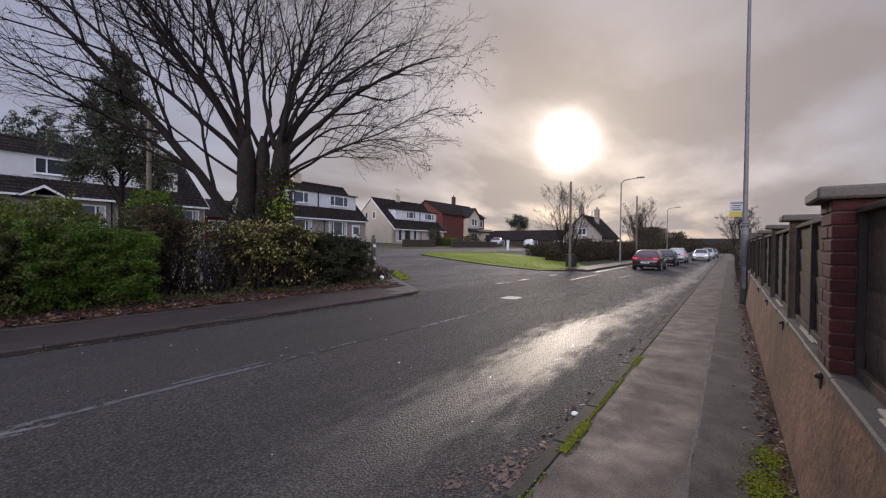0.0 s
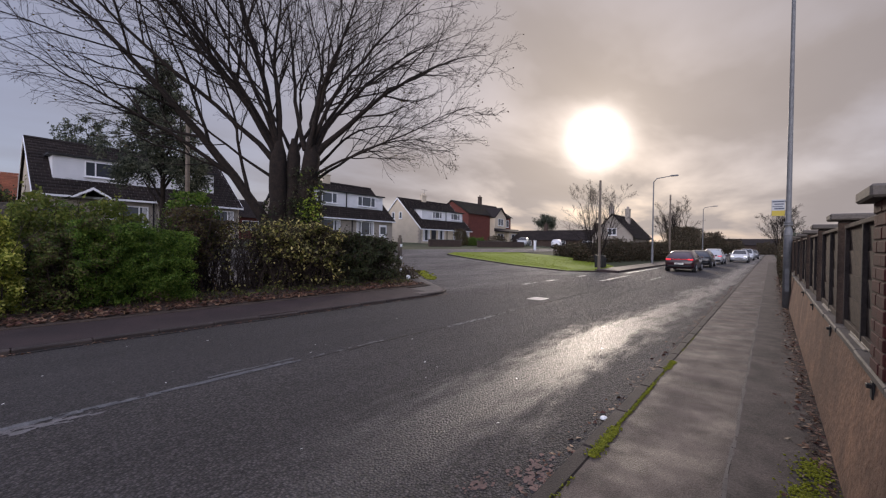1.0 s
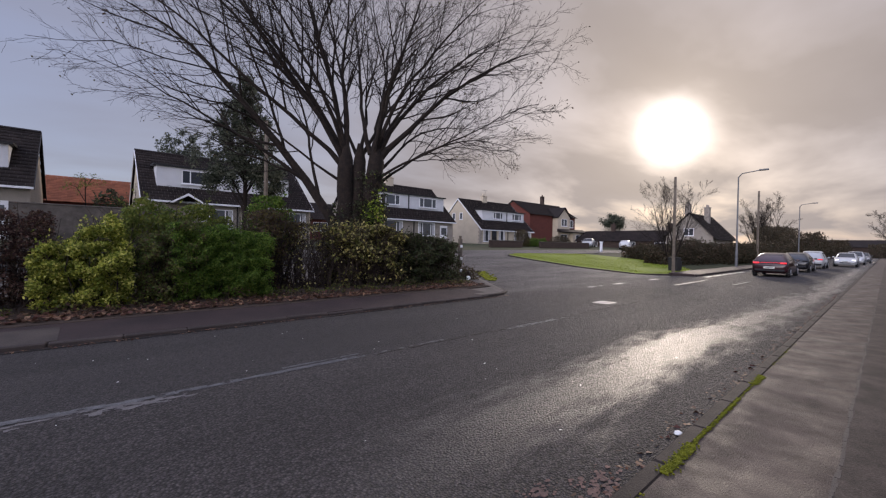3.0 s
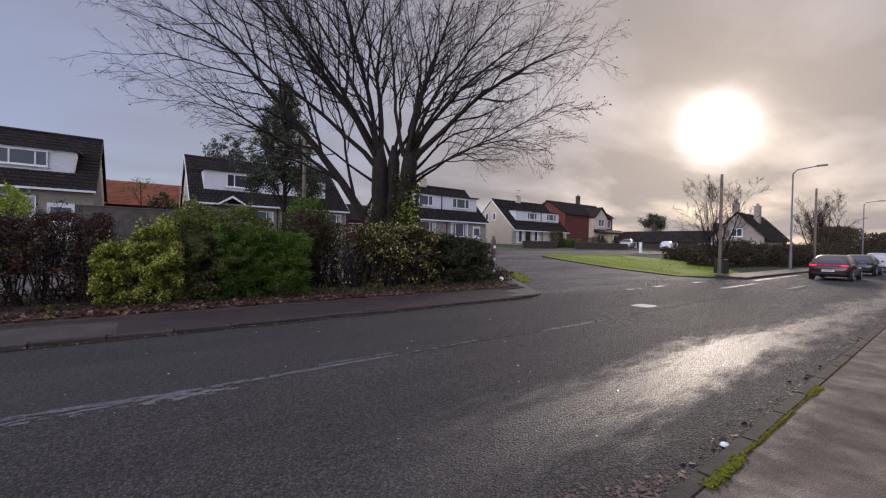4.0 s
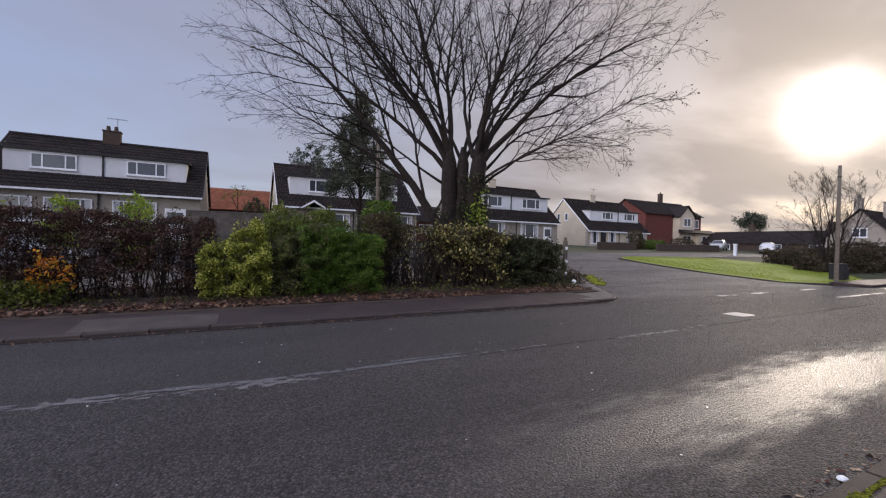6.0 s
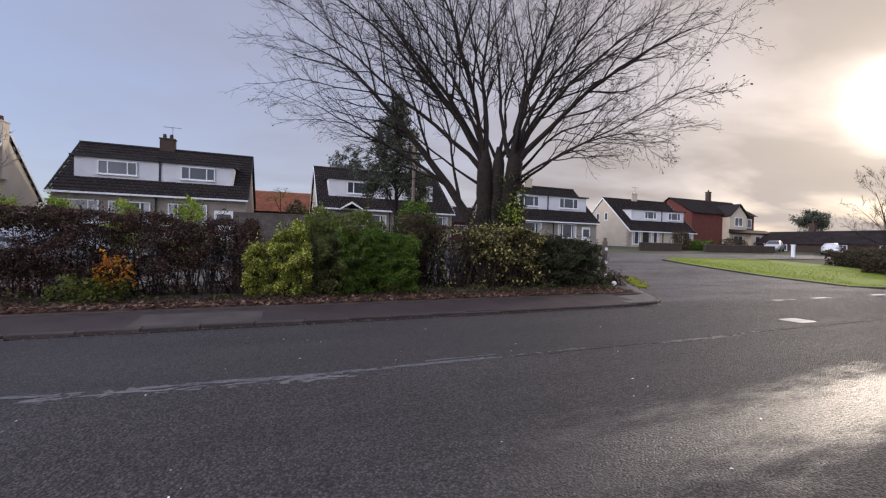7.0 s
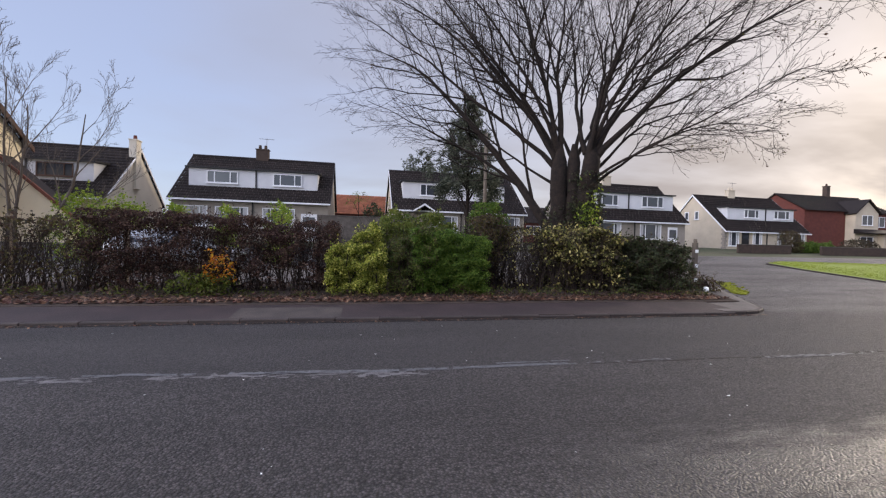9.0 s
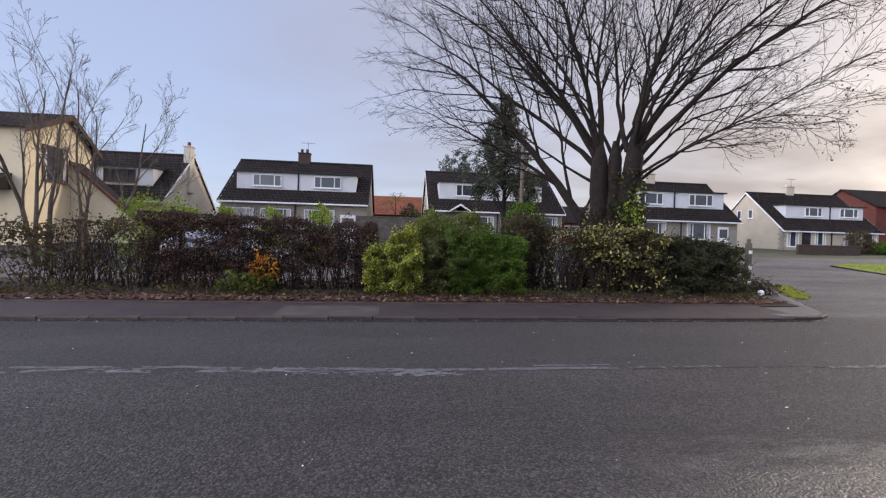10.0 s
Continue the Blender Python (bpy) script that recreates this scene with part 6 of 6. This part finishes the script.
# road ironwork, patches and litter
def patch(x0, x1, y0, y1, material, name, label, z=0.004, rag=0.12):
    bm = bmesh.new()
    vs = []
    for k in range(28):
        a = k * 2 * np.pi / 28
        c, s = math.cos(a), math.sin(a)
        q = max(abs(c), abs(s))
        x, y = (x0 + x1) / 2 + (x1 - x0) / 2 * c / q * (1 + rng.normal() * rag), (y0 + y1) / 2 + (y1 - y0) / 2 * s / q * (1 + rng.normal() * 0.03)
        vs.append(bm.verts.new((x, y, 0.05 * (1 - ((y - 4.8) / 3.72) ** 2) - 0.05 + z)))
    c = bm.verts.new((sum(v.co.x for v in vs) / 28, sum(v.co.y for v in vs) / 28, 0.05 * (1 - (((y0 + y1) / 2 - 4.8) / 3.72) ** 2) - 0.05 + z))
    for i in range(28):
        bm.faces.new((vs[i], vs[(i + 1) % 28], c))
    return tagged(part(name, bm, material), label, name.replace("_", " "), kind="structure")


PINK = mat("exposed_stone_patch", (0.25, 0.15, 0.12), (0.12, 0.08, 0.068), scale=7, rough=0.8, bump=0.006, bump_scale=30, fine=0.5)
# the cover's whiteness is painted: it stands for sky glinting off it
patch(11.05, 11.7, 5.3, 5.8, PAINT_GLINT, "access_cover", "square access cover in the road, coloured pale as its sky glint", 0.006, 0.015)
bm = bmesh.new()
for cx0, cy0, n, sx, sy in ((2.70, 1.33, 110, 0.13, 0.075), (2.32, 1.55, 44, 0.08, 0.04)):
    for _ in range(n):
        x, y, r = cx0 + rng.normal() * sx, cy0 + rng.normal() * sy, rng.uniform(0.006, 0.030)
        z = 0.05 * (1 - ((y - 4.8) / 3.72) ** 2) - 0.047 + rng.uniform(0, 0.003)
        a0 = rng.uniform(0, 6)
        ring = [bm.verts.new((x + r * rng.uniform(0.6, 1.2) * math.cos(a0 + k * 0.9), y + 0.7 * r * rng.uniform(0.6, 1.2) * math.sin(a0 + k * 0.9), z)) for k in range(7)]
        bm.faces.new(ring)
tagged(part("worn_patch", bm, PINK), "pinkish chips where the road surface is worn by the kerb", "worn patch", kind="stuff")
lit = bmesh.new()
bmesh.ops.create_icosphere(lit, subdivisions=2, radius=1.0)
for v in lit.verts:
    v.co = Vector((v.co.x * 0.045, v.co.y * 0.035, max(-0.2, v.co.z) * 0.022)) * (1 + 0.25 * noise.noise(v.co * 2.3)) + Vector((3.98, 1.225, -0.022))
tagged(part("litter", lit, REFLECTOR), "crumpled white paper litter by the kerb", "litter")
li2 = box(-8.42, -8.2, 10.1, 10.22, 0.125, 0.15, 0.01)
tagged(part("litter", li2, REFLECTOR), "white litter on the leafy verge", "litter")
chips = [(rng.uniform(-9, 9), rng.uniform(1.3, 8.4)) for _ in range(70)]
chips = [(x, y, 0.05 * (1 - ((y - 4.8) / 3.72) ** 2) - 0.046) for x, y in chips]
tagged(part("road_specks", leaf_mesh(chips, 0.028, 0.6, flat=0.9), REFLECTOR), "pale specks of grit and leaf on the road", "grit", kind="stuff")


# ---------------------------------------------------------------- cars
def car(x, y, z, heading, paint, label, L=4.3, W=1.78, H=1.47, hatch=True, tail=True, head=False, group="cars on the road"):
    """A modern hatchback built round its own axes: front towards +x."""
    th = thing("car", (0, 0, 0), label, "car", group)
    h = L / 2
    # station: x, floor, sill half width, shoulder z, shoulder half width, roof z, roof half width
    st = [(-h, 0.42, 0.66, 0.72, 0.70, 0.74, 0.60), (-h + 0.10, 0.27, 0.80, 0.88, 0.83, 0.95, 0.66), (-h + 0.32, 0.24, 0.84, 0.95, 0.87, H - 0.22, 0.58), (-h + 0.75, 0.22, 0.86, 0.96, 0.88, H - 0.04, 0.56),
          (-0.35, 0.20, 0.87, 0.95, 0.89, H, 0.58), (0.30, 0.20, 0.87, 0.94, 0.89, H - 0.05, 0.57), (h - 1.15, 0.20, 0.87, 0.92, 0.87, 0.97, 0.66), (h - 0.55, 0.21, 0.85, 0.86, 0.84, 0.89, 0.62), (h - 0.15, 0.24, 0.76, 0.70, 0.74, 0.74, 0.50), (h, 0.36, 0.58, 0.58, 0.56, 0.60, 0.36)]
    s = W / 1.78
    bm = bmesh.new()
    rings = []
    for (sx, fl, sw, shz, shw, rz, rw) in st:
        half = [(sw * 0.86, fl), (sw, fl + 0.12), (shw, (fl + shz) / 2), (shw * 0.985, shz), (rw + (shw - rw) * 0.45, shz + (rz - shz) * 0.6), (rw, rz - 0.01), (rw * 0.5, rz + 0.012)]
        ring = [(sx, -a * s, b) for a, b in half] + [(sx, a * s, b) for a, b in reversed(half)]
        rings.append([bm.verts.new(p) for p in ring])
    for a, b in zip(rings, rings[1:]):
        for i in range(len(a)):
            j = (i + 1) % len(a)
            bm.faces.new((a[i], a[j], b[j], b[i]))
    bm.faces.new(rings[0])
    bm.faces.new(rings[-1])
    me = bm_mesh(bm)
    smooth(me)
    body = part("body", me, paint, th)

    def pane(name, pts, material, parent, lift=0.006):
        b = bmesh.new()
        vs = [b.verts.new(p) for p in pts]
        b.faces.new(vs)
        ex = bmesh.ops.extrude_face_region(b, geom=b.faces[:])
        nrm = (Vector(pts[1]) - Vector(pts[0])).cross(Vector(pts[2]) - Vector(pts[0])).normalized()
        for v in ex["geom"]:
            if isinstance(v, bmesh.types.BMVert):
                v.co -= nrm * 0.02
        return part(name, b, material, parent)
    pane("rear_window", [(-h + 0.13, 0.60, 0.99), (-h + 0.13, -0.60, 0.99), (-h + 0.50, -0.52, H - 0.12), (-h + 0.50, 0.52, H - 0.12)], CAR_GLASS, th)
    pane("windscreen", [(h - 1.16, -0.66, 1.00), (h - 1.16, 0.66, 1.00), (0.36, 0.54, H - 0.05), (0.36, -0.54, H - 0.05)], CAR_GLASS, th)
    for q in (-1, 1):
        y1, y2 = q * 0.855 * s, q * 0.66 * s
        pts = [(-h + 0.7, y1, 1.0), (h - 1.45, y1, 0.99), (0.15, y2, H - 0.13), (-h + 0.95, y2, H - 0.16)]
        pane("side_window", pts if q < 0 else pts[::-1], CAR_GLASS, th)
        part("tail_lamp", box(-h - 0.005, -h + 0.14, *sorted((q * 0.50, q * 0.80)), 0.82, 0.91, 0.02), TAIL if tail else BLACK, body)
        part("head_lamp", box(h - 0.42, h - 0.12, *sorted((q * 0.45, q * 0.76)), 0.62, 0.76, 0.03), HEAD if head else RIM, body)
        part("mirror", box(h - 1.42, h - 1.28, *sorted((q * 0.88, q * 1.04)), 0.95, 1.08, 0.03), paint, body)
    if tail:
        part("light_bar", box(-h - 0.004, -h + 0.10, -0.5, 0.5, 0.875, 0.892, 0.005), TAIL, body)
    part("rear_bumper", box(-h - 0.04, -h + 0.2, -0.72, 0.72, 0.34, 0.50, 0.05), BLACK, body)
    part("grille", box(h - 0.12, h + 0.01, -0.42, 0.42, 0.38, 0.52, 0.03), BLACK, body)
    for xx in (-h - 0.05, h + 0.012):
        pl = part("number_plate", box(xx - 0.006, xx + 0.006, -0.26, 0.26, 0.53, 0.64), PLATE, body)
        part("plate_bar", box(xx - 0.009, xx + 0.009, -0.2, 0.2, 0.565, 0.605), SIGN_DARK, pl)
    for wx in (-h + 0.78, h - 0.80):
        for q in (-1, 1):
            wy = q * 0.80 * s
            b = bmesh.new()
            bmesh.ops.create_cone(b, cap_ends=True, segments=24, radius1=0.31, radius2=0.31, depth=0.21, matrix=Matrix.Translation((wx, wy, 0.31)) @ Matrix.Rotation(radians(90), 4, "X"))
            bmesh.ops.bevel(b, geom=[e for e in b.edges if len(e.link_faces) == 2 and e.calc_face_angle(0) > 1], offset=0.03, segments=2, affect="EDGES")
            tyre = part("tyre", b, TYRE, th)
            b = bmesh.new()
            bmesh.ops.create_cone(b, cap_ends=True, segments=20, radius1=0.2, radius2=0.17, depth=0.03, matrix=Matrix.Translation((wx, wy + q * 0.108, 0.31)) @ Matrix.Rotation(radians(-90 * q), 4, "X"))
            part("rim", b, RIM, tyre)
    th.matrix_basis = pose(x, y, z, 0, 0, heading)
    return th


def paint(name, colour, rough=0.3):
    return plain(name, colour, rough, 0.1, coat=0.6)


car(32.8, 4.75, -0.02, 0, paint("dark_red_paint", (0.032, 0.008, 0.011)), "dark red hatchback standing with red tail lights lit")
car(41.5, 4.7, -0.02, 0, paint("black_paint", (0.012, 0.012, 0.014)), "black car standing in the queue", tail=False)
car(50.5, 4.6, -0.02, 0, paint("silver_paint", (0.34, 0.35, 0.36)), "silver car standing in the queue", H=1.6)
car(60.0, 2.9, -0.02, 180, paint("white_paint", (0.48, 0.48, 0.48)), "white hatchback coming the other way with headlights lit", tail=False, head=True)
car(72.0, 2.7, -0.02, 180, paint("white_paint", (0.48, 0.48, 0.48)), "white hatchback coming the other way", tail=False, H=1.6)
car(82.0, 2.4, -0.02, 180, paint("dark_grey_paint", (0.06, 0.06, 0.065)), "dark grey car coming the other way", tail=False)
car(62.5, 33.4, gz(33.4), 200, paint("silver_paint", (0.34, 0.35, 0.36)), "silver car parked on a drive", tail=False, group="parked cars")
car(66.5, 29.0, gz(29.0) + 0.03, 20, paint("white_paint", (0.48, 0.48, 0.48)), "white car parked beyond the island", tail=False, group="parked cars")
car(-6.5, 16.4, gz(16.4), 4, paint("pale_paint", (0.22, 0.22, 0.23)), "pale car parked behind the hedge", tail=False, group="parked cars")
